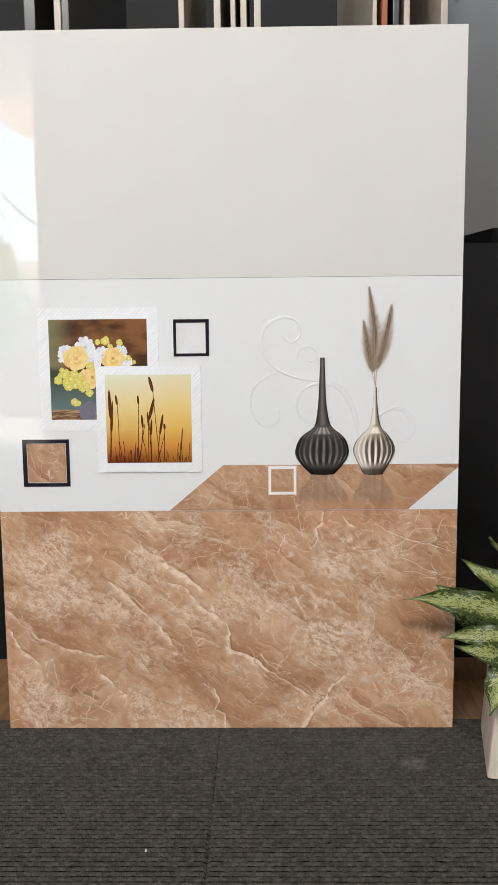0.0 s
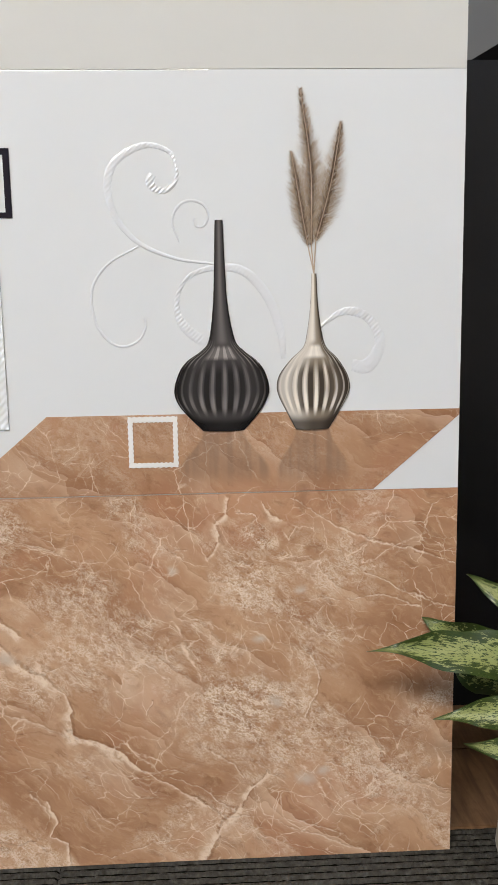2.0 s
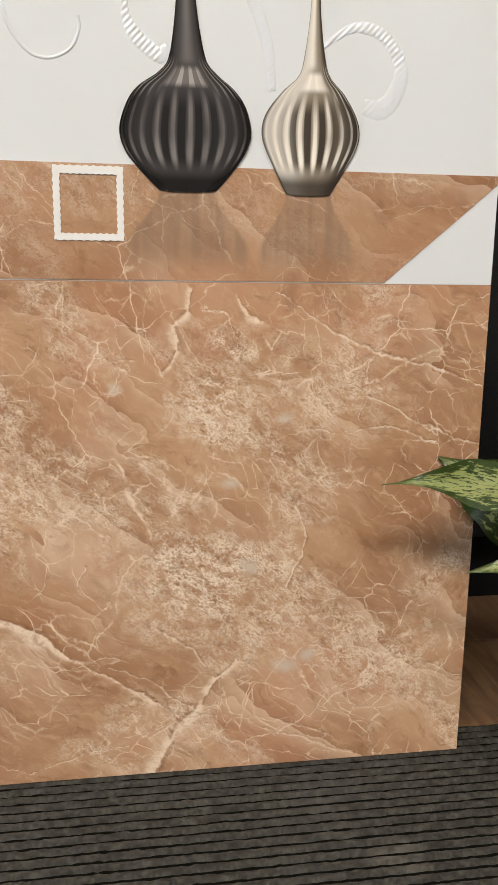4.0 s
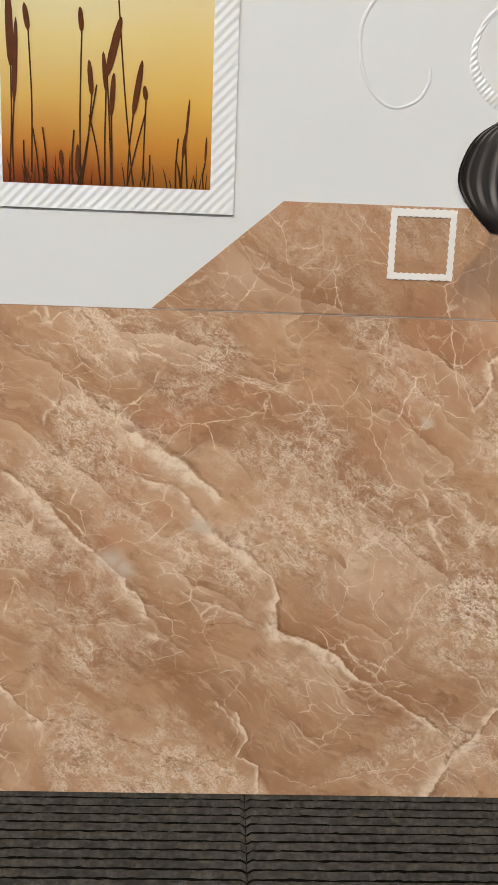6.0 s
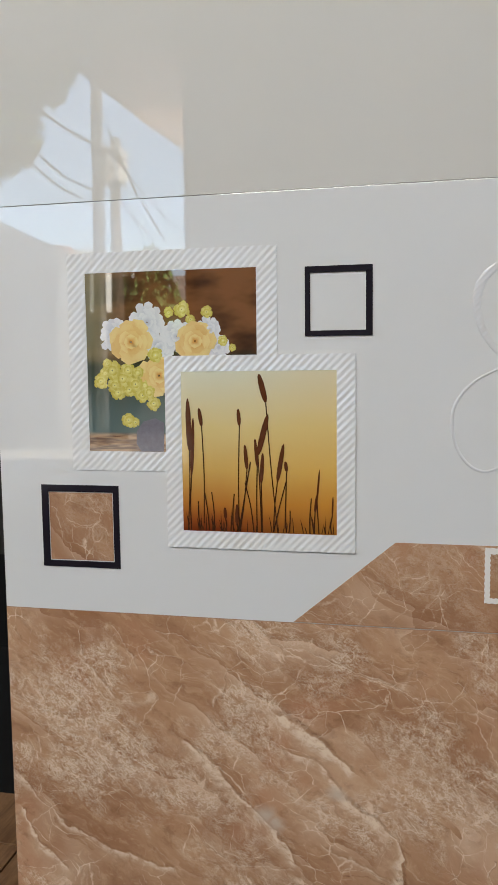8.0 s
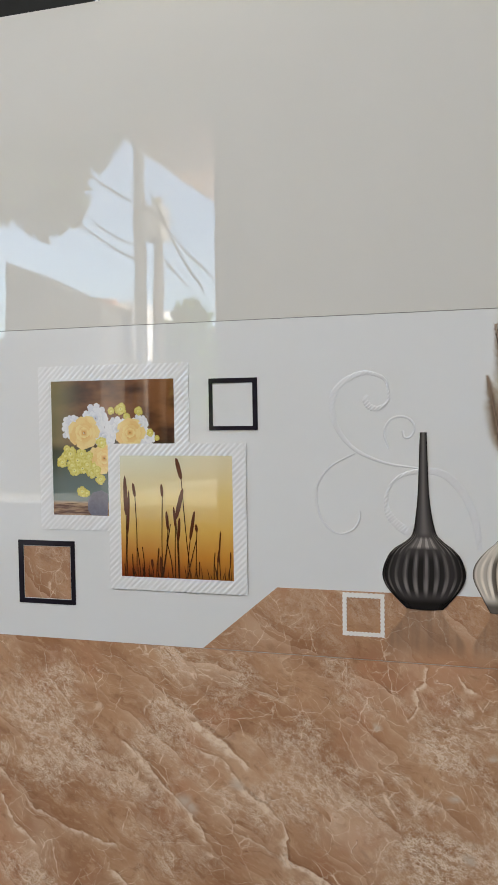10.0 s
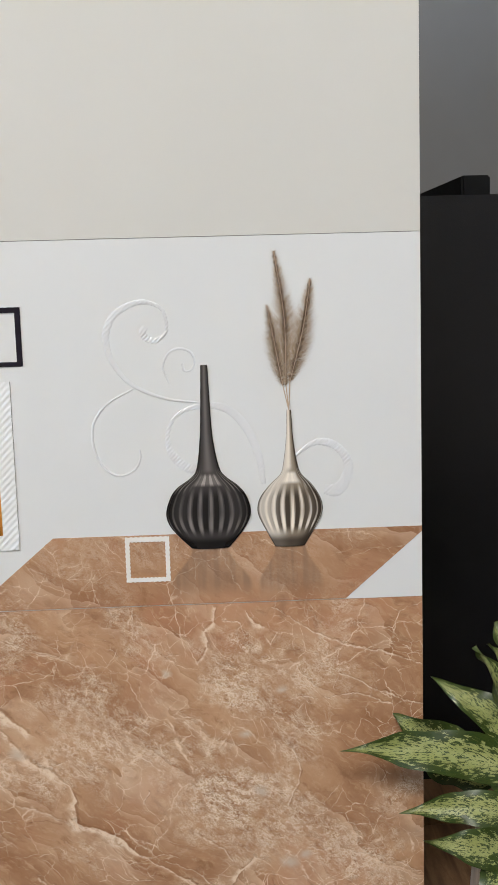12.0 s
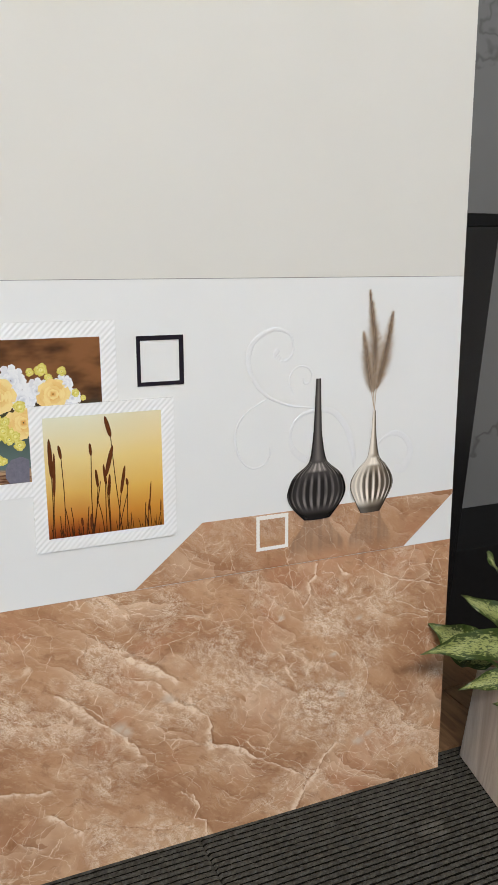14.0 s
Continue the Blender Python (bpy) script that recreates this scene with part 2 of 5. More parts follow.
# thinner cracks and threads
SLAB_THREADS = [
    ([(0.104, 0.001), (0.113, 0.022), (0.130, 0.044), (0.140, 0.060), (0.151, 0.072)], 0.0026, 0.9),
    ([(0.053, 0.083), (0.078, 0.071), (0.107, 0.058), (0.126, 0.043)], 0.0018, 0.7),
    ([(0.097, 0.050), (0.123, 0.036), (0.153, 0.032), (0.185, 0.022), (0.228, 0.001)], 0.0016, 0.7),
    ([(0.185, 0.170), (0.194, 0.155), (0.192, 0.140), (0.184, 0.128), (0.180, 0.120)], 0.0014, 1.0),
    ([(0.173, 0.297), (0.194, 0.284), (0.206, 0.271), (0.221, 0.262), (0.237, 0.258), (0.298, 0.241)], 0.0013, 0.85),
    ([(-0.021, 0.161), (-0.008, 0.168), (0.000, 0.170)], 0.0010, 1.0),
    ([(0.127, 0.299), (0.126, 0.286), (0.118, 0.276), (0.120, 0.260), (0.112, 0.250)], 0.0020, 0.75),
    ([(0.154, 0.291), (0.164, 0.280)], 0.0034, 0.85),
    ([(0.055, 0.295), (0.059, 0.271), (0.072, 0.259), (0.095, 0.259)], 0.0010, 0.6),
    ([(0.185, 0.217), (0.212, 0.214), (0.242, 0.216), (0.270, 0.208)], 0.0013, 0.75),
    ([(0.057, 0.123), (0.060, 0.134)], 0.0012, 0.8),
]
SLAB_CRACKS = [
    ([(-0.238, 0.293), (-0.239, 0.268), (-0.225, 0.244), (-0.215, 0.230)], 0.0014, 0.7),
    ([(-0.213, 0.290), (-0.200, 0.270), (-0.196, 0.256)], 0.0009, 0.6),
    ([(-0.135, 0.232), (-0.125, 0.260), (-0.101, 0.268), (-0.093, 0.260)], 0.0014, 0.55),
    ([(-0.178, 0.288), (-0.158, 0.282), (-0.134, 0.270)], 0.0011, 0.6),
    ([(-0.061, 0.117), (-0.025, 0.117), (0.001, 0.109)], 0.0013, 0.55),
    ([(-0.062, 0.280), (-0.046, 0.272), (0.001, 0.257)], 0.0012, 0.6),
    ([(0.008, 0.244), (0.048, 0.243), (0.059, 0.237)], 0.0009, 0.6),
    ([(0.225, 0.220), (0.229, 0.236), (0.240, 0.232), (0.262, 0.218), (0.298, 0.208)], 0.0012, 0.8),
    ([(0.200, 0.082), (0.240, 0.074), (0.270, 0.068), (0.292, 0.052)], 0.0012, 0.7),
    ([(-0.270, 0.030), (-0.180, 0.012)], 0.0016, 0.5),
    ([(0.135, 0.287), (0.149, 0.284), (0.154, 0.264), (0.144, 0.258)], 0.0014, 0.7),
]
# short pale streaks along the slab's foot and head
SLAB_STREAKS = [
    ([(-0.024, 0.059), (-0.013, 0.040), (-0.018, 0.028), (-0.006, 0.020), (-0.006, 0.002)], 0.0022, 0.8),
    ([(-0.037, 0.030), (-0.022, 0.011)], 0.0026, 0.6),
    ([(0.006, 0.017), (0.028, 0.004), (0.056, 0.016), (0.084, 0.021)], 0.0012, 0.8),
    ([(-0.080, 0.004), (-0.068, 0.011), (-0.058, 0.001)], 0.0018, 0.7),
    ([(-0.204, 0.049), (-0.182, 0.040)], 0.0020, 0.7),
    ([(-0.057, 0.135), (-0.035, 0.124), (-0.002, 0.111)], 0.0022, 0.5),
    ([(-0.039, 0.067), (-0.020, 0.047), (-0.023, 0.032)], 0.0018, 0.6),
    ([(0.104, 0.095), (0.126, 0.083), (0.133, 0.071)], 0.0014, 0.7),
    ([(0.172, 0.037), (0.212, 0.019)], 0.0014, 0.6),
    ([(-0.046, 0.275), (-0.022, 0.266), (0.002, 0.257), (0.024, 0.232)], 0.0014, 0.6),
    ([(-0.052, 0.256), (-0.035, 0.250), (-0.010, 0.244)], 0.0012, 0.5),
]
# dark hairline cracks
SLAB_HAIRLINES = [([(-0.101, 0.043), (-0.073, 0.030), (-0.044, 0.023), (-0.030, 0.025)], 0.0005), ([(-0.150, 0.052), (-0.125, 0.052), (-0.101, 0.043)], 0.0004), ([(-0.040, 0.113), (-0.010, 0.110)], 0.0004)]
# crumbled pale zones: x, z, radius, strength
SLAB_PATCHES = [(0.082, 0.166, 0.034, 0.75), (0.132, 0.137, 0.038, 1.0), (0.112, 0.153, 0.030, 0.85), (0.144, 0.228, 0.022, 0.9), (0.142, 0.272, 0.014, 1.0), (0.018, 0.213, 0.036, 0.6), (0.037, 0.192, 0.030, 0.6),
                (0.203, 0.232, 0.026, 0.6), (0.113, 0.096, 0.026, 0.55), (0.240, 0.067, 0.036, 0.6), (-0.111, 0.236, 0.024, 0.7), (-0.118, 0.205, 0.026, 0.6), (-0.206, 0.192, 0.034, 0.75), (-0.153, 0.174, 0.034, 0.6),
                (-0.254, 0.246, 0.034, 0.6), (-0.068, 0.256, 0.020, 0.5), (-0.119, 0.112, 0.03, 0.4)]
# smooth grey flecks: x, z, radius
SLAB_FLECKS = [(0.147, 0.184, 0.005), (0.175, 0.224, 0.005), (0.084, 0.243, 0.005), (0.161, 0.132, 0.006), (-0.098, 0.153, 0.010), (-0.090, 0.146, 0.008), (-0.048, 0.174, 0.008), (0.185, 0.069, 0.008), (0.197, 0.075, 0.006)]


def satin_white_relief():
    m = Nodes("white_relief_glaze", 0.07, 0.5)
    n = m.noise(m.coords(), 60.0, 3.0)
    m.color(m.mix(n, srgb(226, 226, 225), srgb(233, 233, 232)))
    return m.mat


def ribbed_carpet():
    m = Nodes("ribbed_carpet", 0.95, 0.15)
    p = m.coords()
    fibre = m.noise(m.mapped(p, (150, 260, 200)), 1.0, 4.0, 0.6)
    wide = m.noise(p, 7.0, 6.0, 0.65)
    col = m.mix(m.ramp(fibre, 0.3, 0.75), (0.039, 0.0355, 0.0295), (0.095, 0.087, 0.074))
    loop = m.voronoi(m.mapped(p, (330, 290, 0)), 1.0, "F1")
    col = m.mix(m.ramp(loop, 0.3, 0.75, 0.0, 0.28), col, (0.022, 0.020, 0.018))
    col = m.mix(m.ramp(wide, 0.5, 0.75, 0.0, 0.35), col, (0.095, 0.088, 0.078))
    spot, pick = m.voronoi(m.mapped(p, (1, 1, 0)), 26.0, "F1"), m.split(m.voronoi(m.mapped(p, (1, 1, 0)), 26.0, "F1", "Color"))[0]
    lint = m.math("MULTIPLY", m.ramp(spot, 0.02, 0.045, 1.0, 0.0), m.ramp(pick, 0.86, 0.88))
    col = m.mix(m.math("MULTIPLY", lint, 0.85), col, (0.5, 0.48, 0.44))
    px, py, _ = m.split(p)
    stain = vein(m, m.join(px, 0.0, py), [(0.230, -0.084), (0.234, -0.088)], 0.022)
    col = m.mix(m.math("MULTIPLY", stain, m.ramp(m.noise(p, 90.0, 4.0), 0.35, 0.65, 0.05, 0.4)), col, (0.24, 0.22, 0.19))
    m.color(col)
    m.bump(m.math("SUBTRACT", fibre, loop), 0.8, 0.002)
    return m.mat


def wood_tile(name, dark, light, rough=0.35, stretch=(2.0, 26.0, 26.0)):
    m = Nodes(name, rough, 0.4)
    p = m.mapped(m.coords(), stretch)
    ring = m.noise(p, 3.0, 6.0, 0.6, 1.2)
    fine = m.noise(m.mapped(p, (1, 4, 4)), 8.0, 4.0, 0.7)
    col = m.mix(m.ramp(ring, 0.3, 0.7), dark, light)
    col = m.mix(m.ramp(fine, 0.45, 0.7, 0.0, 0.35), col, dark)
    m.color(col)
    m.bump(fine, 0.12, 0.001)
    return m.mat


def slab_stone(name, base, veins, rough=0.08, gloss=0.5):
    m = Nodes(name, rough, gloss)
    p = m.coords()
    w = m.vmath("ADD", p, m.vmath("MULTIPLY", m.vmath("SUBTRACT", m.noise(p, 3.0, 5.0, out="Color"), (0.5, 0.5, 0.5)), (0.5, 0.5, 0.5)))
    line = m.math("ABSOLUTE", m.math("SUBTRACT", m.noise(w, 1.6, 5.0, 0.55), 0.5))
    col = m.mix(m.ramp(m.noise(p, 4.0, 5.0), 0.3, 0.7), tuple(c * 0.9 for c in base), base)
    m.color(m.mix(m.ramp(line, 0.0, 0.012, 0.7, 0.0), col, veins))
    return m.mat


def variegated_leaf():
    m = Nodes("variegated_leaf", 0.36, 0.45)
    x, y, _ = m.split(m.coords("UV"))
    p = m.coords()
    edge = m.math("ABSOLUTE", m.math("SUBTRACT", m.math("MULTIPLY", x, 2.0), 1.0))
    green = m.mix(m.noise(p, 60.0, 4.0), (0.020, 0.034, 0.006), (0.052, 0.078, 0.014))
    cream = m.mix(m.noise(p, 50.0, 4.0), (0.20, 0.24, 0.06), (0.42, 0.43, 0.20))
    # flecks run out from the midrib towards the margin and the tip
    run = m.join(m.math("SUBTRACT", m.math("MULTIPLY", y, 16.0), m.math("MULTIPLY", edge, 3.0)), m.math("MULTIPLY", x, 8.0), m.math("MULTIPLY", m.noise(p, 10.0, 1.0), 9.0))
    spots = m.noise(run, 1.2, 5.0, 0.7)
    limit = m.math("ADD", spots, m.math("MULTIPLY", m.math("SUBTRACT", edge, 0.52), 0.34))
    col = m.mix(m.ramp(limit, 0.5, 0.55), cream, green)
    dark = m.noise(m.vmath("ADD", run, (7.3, 1.1, 3.0)), 2.6, 4.0, 0.65)
    col = m.mix(m.ramp(dark, 0.53, 0.57, 0.0, 0.95), col, (0.020, 0.042, 0.009))
    col = m.mix(m.ramp(edge, 0.88, 0.98, 0.0, 0.85), col, (0.038, 0.062, 0.012))
    col = m.mix(m.ramp(y, 0.86, 0.97, 0.0, 0.85), col, (0.06, 0.085, 0.02))
    m.color(col)
    m.bump(m.noise(run, 2.0, 3.0), 0.1, 0.001)
    return m.mat


def vase_print(name, dark, mid, light, flutes, shoulder, sheen, silver):
    """A printed fluted vase: u runs across its width, v up its height."""
    m = Nodes(name, 0.05, 0.5)
    u, v, _ = m.split(m.coords("UV"))
    s = m.math("SUBTRACT", m.math("MULTIPLY", u, 2.0), 1.0)
    q = m.math("DIVIDE", v, shoulder)
    side = m.math("ABSOLUTE", s)
    angle = m.math("ARCSINE", m.math("MULTIPLY", s, 0.985))
    wobble = m.math("SUBTRACT", m.noise(m.mapped(m.coords(), (1, 0, 0.2)), 70.0, 2.0), 0.5)
    turn = m.math("ADD", m.math("MULTIPLY", angle, flutes), m.math("MULTIPLY", wobble, 1.2))
    rib = m.math("SINE", turn)
    each = m.ramp(m.noise(m.mapped(m.coords(), (1, 0, 0.1)), 130.0, 2.0), 0.36, 0.62, 0.15, 1.0)
    belly = m.math("MULTIPLY", m.ramp(q, 0.14, 0.30), m.ramp(q, 0.66, 0.90, 1.0, 0.0))
    # body: darker to the rim, a little lighter towards the lamp
    col = m.mix(m.ramp(side, 0.55, 1.0, 0.0, 0.9), mid, dark)
    col = m.mix(m.ramp(s, 0.1, -0.75, 0.0, 0.6 * silver), col, light)
    col = m.mix(m.ramp(s, 0.25, 0.95, 0.0, 0.75 * silver), col, dark)
    col = m.mix(m.ramp(side, 0.9, 1.0, 0.0, 0.9), col, dark)
    # hollows between the flutes are dark in the middle of the belly
    hollow = m.math("MULTIPLY", m.ramp(rib, 0.25, -0.45), m.math("MULTIPLY", belly, m.ramp(side, 0.3, 0.9, 1.0, 0.2)))
    col = m.mix(m.math("MULTIPLY", hollow, m.ramp(s, -0.8, -0.2, 0.5, 0.9) if silver else 0.75), col, dark)
    ridge = m.math("MULTIPLY", m.ramp(rib, 0.35, 0.95), m.math("MULTIPLY", belly, each))
    col = m.mix(m.math("MULTIPLY", ridge, m.ramp(side, 0.3, 1.0, sheen, sheen * 0.3)), col, light)
    # rounded lower ends of the flutes catch light
    foot = m.math("MULTIPLY", m.math("MULTIPLY", m.ramp(q, 0.20, 0.30), m.ramp(q, 0.32, 0.5, 1.0, 0.0)), m.ramp(rib, -0.1, 0.7))
    col = m.mix(m.math("MULTIPLY", foot, m.ramp(side, 0.6, 1.0, sheen * 0.7, 0.1)), col, light)
    col = m.mix(m.ramp(q, 0.22, 0.08, 0.0, 0.85), col, dark)
    # shoulder: bright broken tabs on the dark vase, a smooth sheen on the silver one
    tabs = m.math("MULTIPLY", m.math("MULTIPLY", m.ramp(q, 0.84, 0.90), m.ramp(q, 0.98, 1.04, 1.0, 0.0)), m.ramp(side, 0.25, 0.62, 1.0, 0.0))
    tabs = m.math("MULTIPLY", tabs, m.math("MAXIMUM", m.ramp(m.math("SINE", m.math("ADD", m.math("MULTIPLY", turn, 0.9), m.math("MULTIPLY", q, 6.0))), -0.1, 0.35), 0.35 + 0.5 * silver))
    col = m.mix(m.math("MULTIPLY", tabs, 0.9), col, light)
    upper = m.math("MULTIPLY", m.ramp(q, 0.74, 0.86), m.ramp(q, 1.0, 1.12, 1.0, 0.0))
    stripe = m.math("MULTIPLY", m.ramp(m.math("SINE", m.math("MULTIPLY", angle, flutes * 1.3)), 0.2, 0.8), m.ramp(side, 0.4, 0.95, 0.0, 0.5))
    col = m.mix(m.math("MULTIPLY", upper, stripe), col, light)
    # neck: one soft highlight, off the middle
    offset = m.math("ABSOLUTE", m.math("ADD", s, 0.25 * silver))
    neck = m.math("MULTIPLY", m.ramp(q, 1.0, 1.1), m.ramp(offset, 0.0, 0.6, 0.25 + 0.5 * silver, 0.0))
    col = m.mix(neck, col, light)
    m.color(col)
    return m.mat


def printed(name, color, vary=0.12, rough=0.07):
    m = Nodes(name, rough, 0.5)
    n = m.noise(m.coords(), 260.0, 4.0, 0.65)
    m.color(m.mix(n, tuple(c * (1 - vary) for c in color), tuple(min(1, c * (1 + vary)) for c in color)))
    return m.mat


def sunset_print():
    m = Nodes("sunset_print", 0.03, 0.7)
    x, _, z = m.split(m.coords())
    v = m.math("ADD", m.math("DIVIDE", m.math("SUBTRACT", z, 0.364), 0.114), m.math("MULTIPLY", m.math("SUBTRACT", m.noise(m.coords(), 25.0, 2.0), 0.5), 0.06))
    n = m.node("ShaderNodeValToRGB")
    m.put(v, n.inputs[0])
    stops = [(0.0, (116, 50, 24)), (0.07, (150, 78, 34)), (0.18, (190, 122, 52)), (0.38, (216, 172, 92)), (0.65, (228, 204, 140)), (1.0, (222, 220, 194))]
    while len(n.color_ramp.elements) < len(stops):
        n.color_ramp.elements.new(0.5)
    for e, (pos, c) in zip(n.color_ramp.elements, stops):
        e.position, e.color = pos, (*srgb(*c), 1)
    sunny = m.mix(m.math("MULTIPLY", m.ramp(x, -0.13, -0.045), 0.22), n.outputs[0], srgb(240, 186, 70))
    m.color(sunny)
    return m.mat


def bokeh_print():
    m = Nodes("blurred_garden_print", 0.02, 0.85)
    p = m.mapped(m.coords(), (1, 0, 1))
    x, _, z = m.split(p)
    n1 = m.noise(m.mapped(p, (1, 1, 2.2)), 22.0, 3.0, 0.5)
    col = m.mix(m.ramp(n1, 0.35, 0.65), srgb(66, 42, 28), srgb(132, 88, 54))
    col = m.mix(m.math("MULTIPLY", m.ramp(x, -0.19, -0.225), 0.8), col, srgb(128, 124, 92))
    low = m.ramp(m.math("ADD", z, m.math("MULTIPLY", n1, 0.012)), 0.500, 0.487)
    teal = m.mix(m.ramp(z, 0.49, 0.43), srgb(58, 66, 50), srgb(96, 114, 112))
    col = m.mix(low, col, teal)
    board = m.ramp(z, 0.436, 0.432)
    col = m.mix(board, col, m.mix(m.ramp(m.noise(m.mapped(p, (40, 1, 400), (0, 4, 0)), 1.0, 2.0), 0.4, 0.6), srgb(92, 60, 44), srgb(176, 142, 110)))
    m.color(col)
    return m.mat


def petal_print(name, inner, outer):
    """Petals: u runs from the heart outwards."""
    m = Nodes(name, 0.03, 0.7)
    u, v, _ = m.split(m.coords("UV"))
    k = m.math("ADD", u, m.math("MULTIPLY", m.math("SUBTRACT", m.noise(m.coords(), 320.0, 3.0), 0.5), 0.5))
    one = m.node("ShaderNodeNewGeometry").outputs["Random Per Island"]
    col = m.mix(m.ramp(k, 0.1, 0.95), inner, outer)
    m.color(m.mix(m.ramp(one, 0.45, 1.0, 0.0, 0.4), col, inner))
    return m.mat


WHITE = white_glaze("white_glaze", srgb(222, 222, 220), srgb(228, 228, 226))
IVORY = white_glaze("ivory_glaze", srgb(211, 208, 200), srgb(217, 214, 207))
MARBLE = marble("brown_marble_glaze")
MARBLE_TABLE = marble("printed_brown_marble", False)
RELIEF = satin_white_relief()
SCROLL = printed("white_scroll_glaze", srgb(222, 222, 222), 0.02, 0.1)
GROUT_BROWN = plain("brown_joint", (0.36, 0.205, 0.12), 0.6)
GROUT_GREY = plain("grey_joint", (0.20, 0.19, 0.18), 0.8)
BLACK_PRINT = printed("black_line_print", srgb(36, 32, 40), 0.1)
WHITE_PRINT = printed("white_line_print", srgb(236, 232, 226), 0.03)
SUNSET, BOKEH = sunset_print(), bokeh_print()
REED_DARK = printed("dark_reed_print", srgb(70, 44, 26), 0.3)
REED_HEAD = printed("brown_reed_head_print", srgb(94, 52, 30), 0.35)
PLUME = printed("plume_print", srgb(174, 153, 131), 0.5)
PLUME_DARK = printed("plume_spine_print", srgb(196, 172, 152), 0.1)
PLUME_SEED = printed("plume_seed_print", srgb(72, 56, 46), 0.3)
PLUME_DEEP = printed("plume_heart_print", srgb(82, 64, 51), 0.35)
STALK = printed("pale_stalk_print", srgb(190, 168, 146), 0.1)
BLACK_VASE = vase_print("black_vase_print", srgb(22, 20, 20), srgb(72, 68, 67), srgb(176, 167, 160), 24.0, 0.40, 0.34, 0.0)
SILVER_VASE = vase_print("silver_vase_print", srgb(54, 46, 40), srgb(152, 138, 121), srgb(250, 240, 226), 21.0, 0.54, 0.95, 1.0)
ROSE = petal_print("yellow_rose_print", srgb(220, 158, 80), srgb(240, 214, 146))
LEMON = petal_print("lemon_bud_print", srgb(238, 230, 152), srgb(206, 190, 86))
PALE = petal_print("white_petal_print", srgb(198, 200, 208), srgb(232, 232, 233))
STONE_POT = printed("grey_stone_pot_print", srgb(112, 110, 122), 0.35)
CARPET = ribbed_carpet()
# near-black pile colour that paints the shade between the ribs
CARPET_GROOVE_SHADE = plain("carpet_groove_shade", (0.005, 0.0045, 0.0035), 0.95, 0.1, 0.0, 0.3, 200.0)
FLOOR_WOOD = wood_tile("brown_wood_tile", (0.15, 0.075, 0.036), (0.31, 0.175, 0.09), 0.35, (22.0, 3.0, 22.0))
POT_WOOD = wood_tile("whitewashed_wood", (0.40, 0.33, 0.26), (0.60, 0.53, 0.45), 0.55, (14.0, 14.0, 1.2))
LEAF = variegated_leaf()
STEM = plain("leaf_stem", (0.22, 0.33, 0.10), 0.45)
SOIL = plain("potting_soil", (0.035, 0.022, 0.014), 0.95, 0.2, 0.0, 0.3, 120.0, 0.6)
GREY_SLAB = slab_stone("grey_marble_slab", (0.15, 0.148, 0.146), (0.07, 0.067, 0.065), 0.25, 1.0)
BLACK_METAL = plain("black_rack_metal", (0.006, 0.006, 0.0065), 0.7, 0.15, 0.0, 0.2, 90.0)
BACKING = plain("dark_board_backing", (0.04, 0.035, 0.03), 0.8)
WALL_PAINT = plain("warm_white_wall_paint", (0.46, 0.44, 0.41), 0.85, 0.3, 0.0, 0.04, 6.0)
DARK_PAINT = plain("dark_grey_wall_paint", (0.03, 0.03, 0.03), 0.8, 0.3, 0.0, 0.08, 6.0)
CEILING_PAINT = plain("ceiling_paint", (0.42, 0.41, 0.39), 0.9, 0.2, 0.0, 0.04, 5.0)
FORECOURT = plain("forecourt_concrete", (0.24, 0.225, 0.2), 0.9, 0.2, 0.0, 0.2, 3.0, 0.25)
CONCRETE = plain("pale_concrete", (0.42, 0.40, 0.37), 0.9, 0.2, 0.0, 0.15, 9.0, 0.2)
WHITE_RENDER = plain("white_render", (0.8, 0.79, 0.76), 0.9, 0.2, 0.0, 0.04, 5.0)
PINK_WALL = plain("pink_render", (0.56, 0.38, 0.29), 0.9, 0.2, 0.0, 0.08, 5.0)
FOLIAGE = plain("dark_foliage", (0.05, 0.075, 0.03), 0.7, 0.3, 0.0, 0.3, 20.0)
BUSH_LEAF = plain("sunlit_bush_leaf", (0.13, 0.22, 0.06), 0.6, 0.3, 0.0, 0.3, 20.0)
BARK = plain("bark", (0.10, 0.08, 0.06), 0.9, 0.2, 0.0, 0.3, 30.0, 0.5)
ROOF_SHEET = plain("grey_roof_sheet", (0.16, 0.155, 0.15), 0.6, 0.3, 0.0, 0.15, 8.0)
BRICK_RED = plain("red_brick_render", (0.36, 0.13, 0.08), 0.9, 0.2, 0.0, 0.2, 25.0)


# ---- building helpers ----
def mesh_object(name, bm, material, parent=None, label="", smooth=False):
    data = bpy.data.meshes.new(name)
    bm.to_mesh(data)
    bm.free()
    if smooth:
        data.polygons.foreach_set("use_smooth", [True] * len(data.polygons))
    data.materials.append(material)
    ob = new(name, data)
    if parent is not None:
        ob.parent = parent
    return tagged(ob, label)


def part(name, bm, material, parent, label="", smooth=False):
    return mesh_object(name, bm, material, parent, label, smooth)


def thing(name, bm, material, label, category, group="", kind="", smooth=False):
    return tagged(mesh_object(name, bm, material, None, "", smooth), label, category, group, kind)


def empty(name, m, label, category, group="", kind=""):
    ob = new(name)
    ob.matrix_world = m
    return tagged(ob, label, category, group, kind)


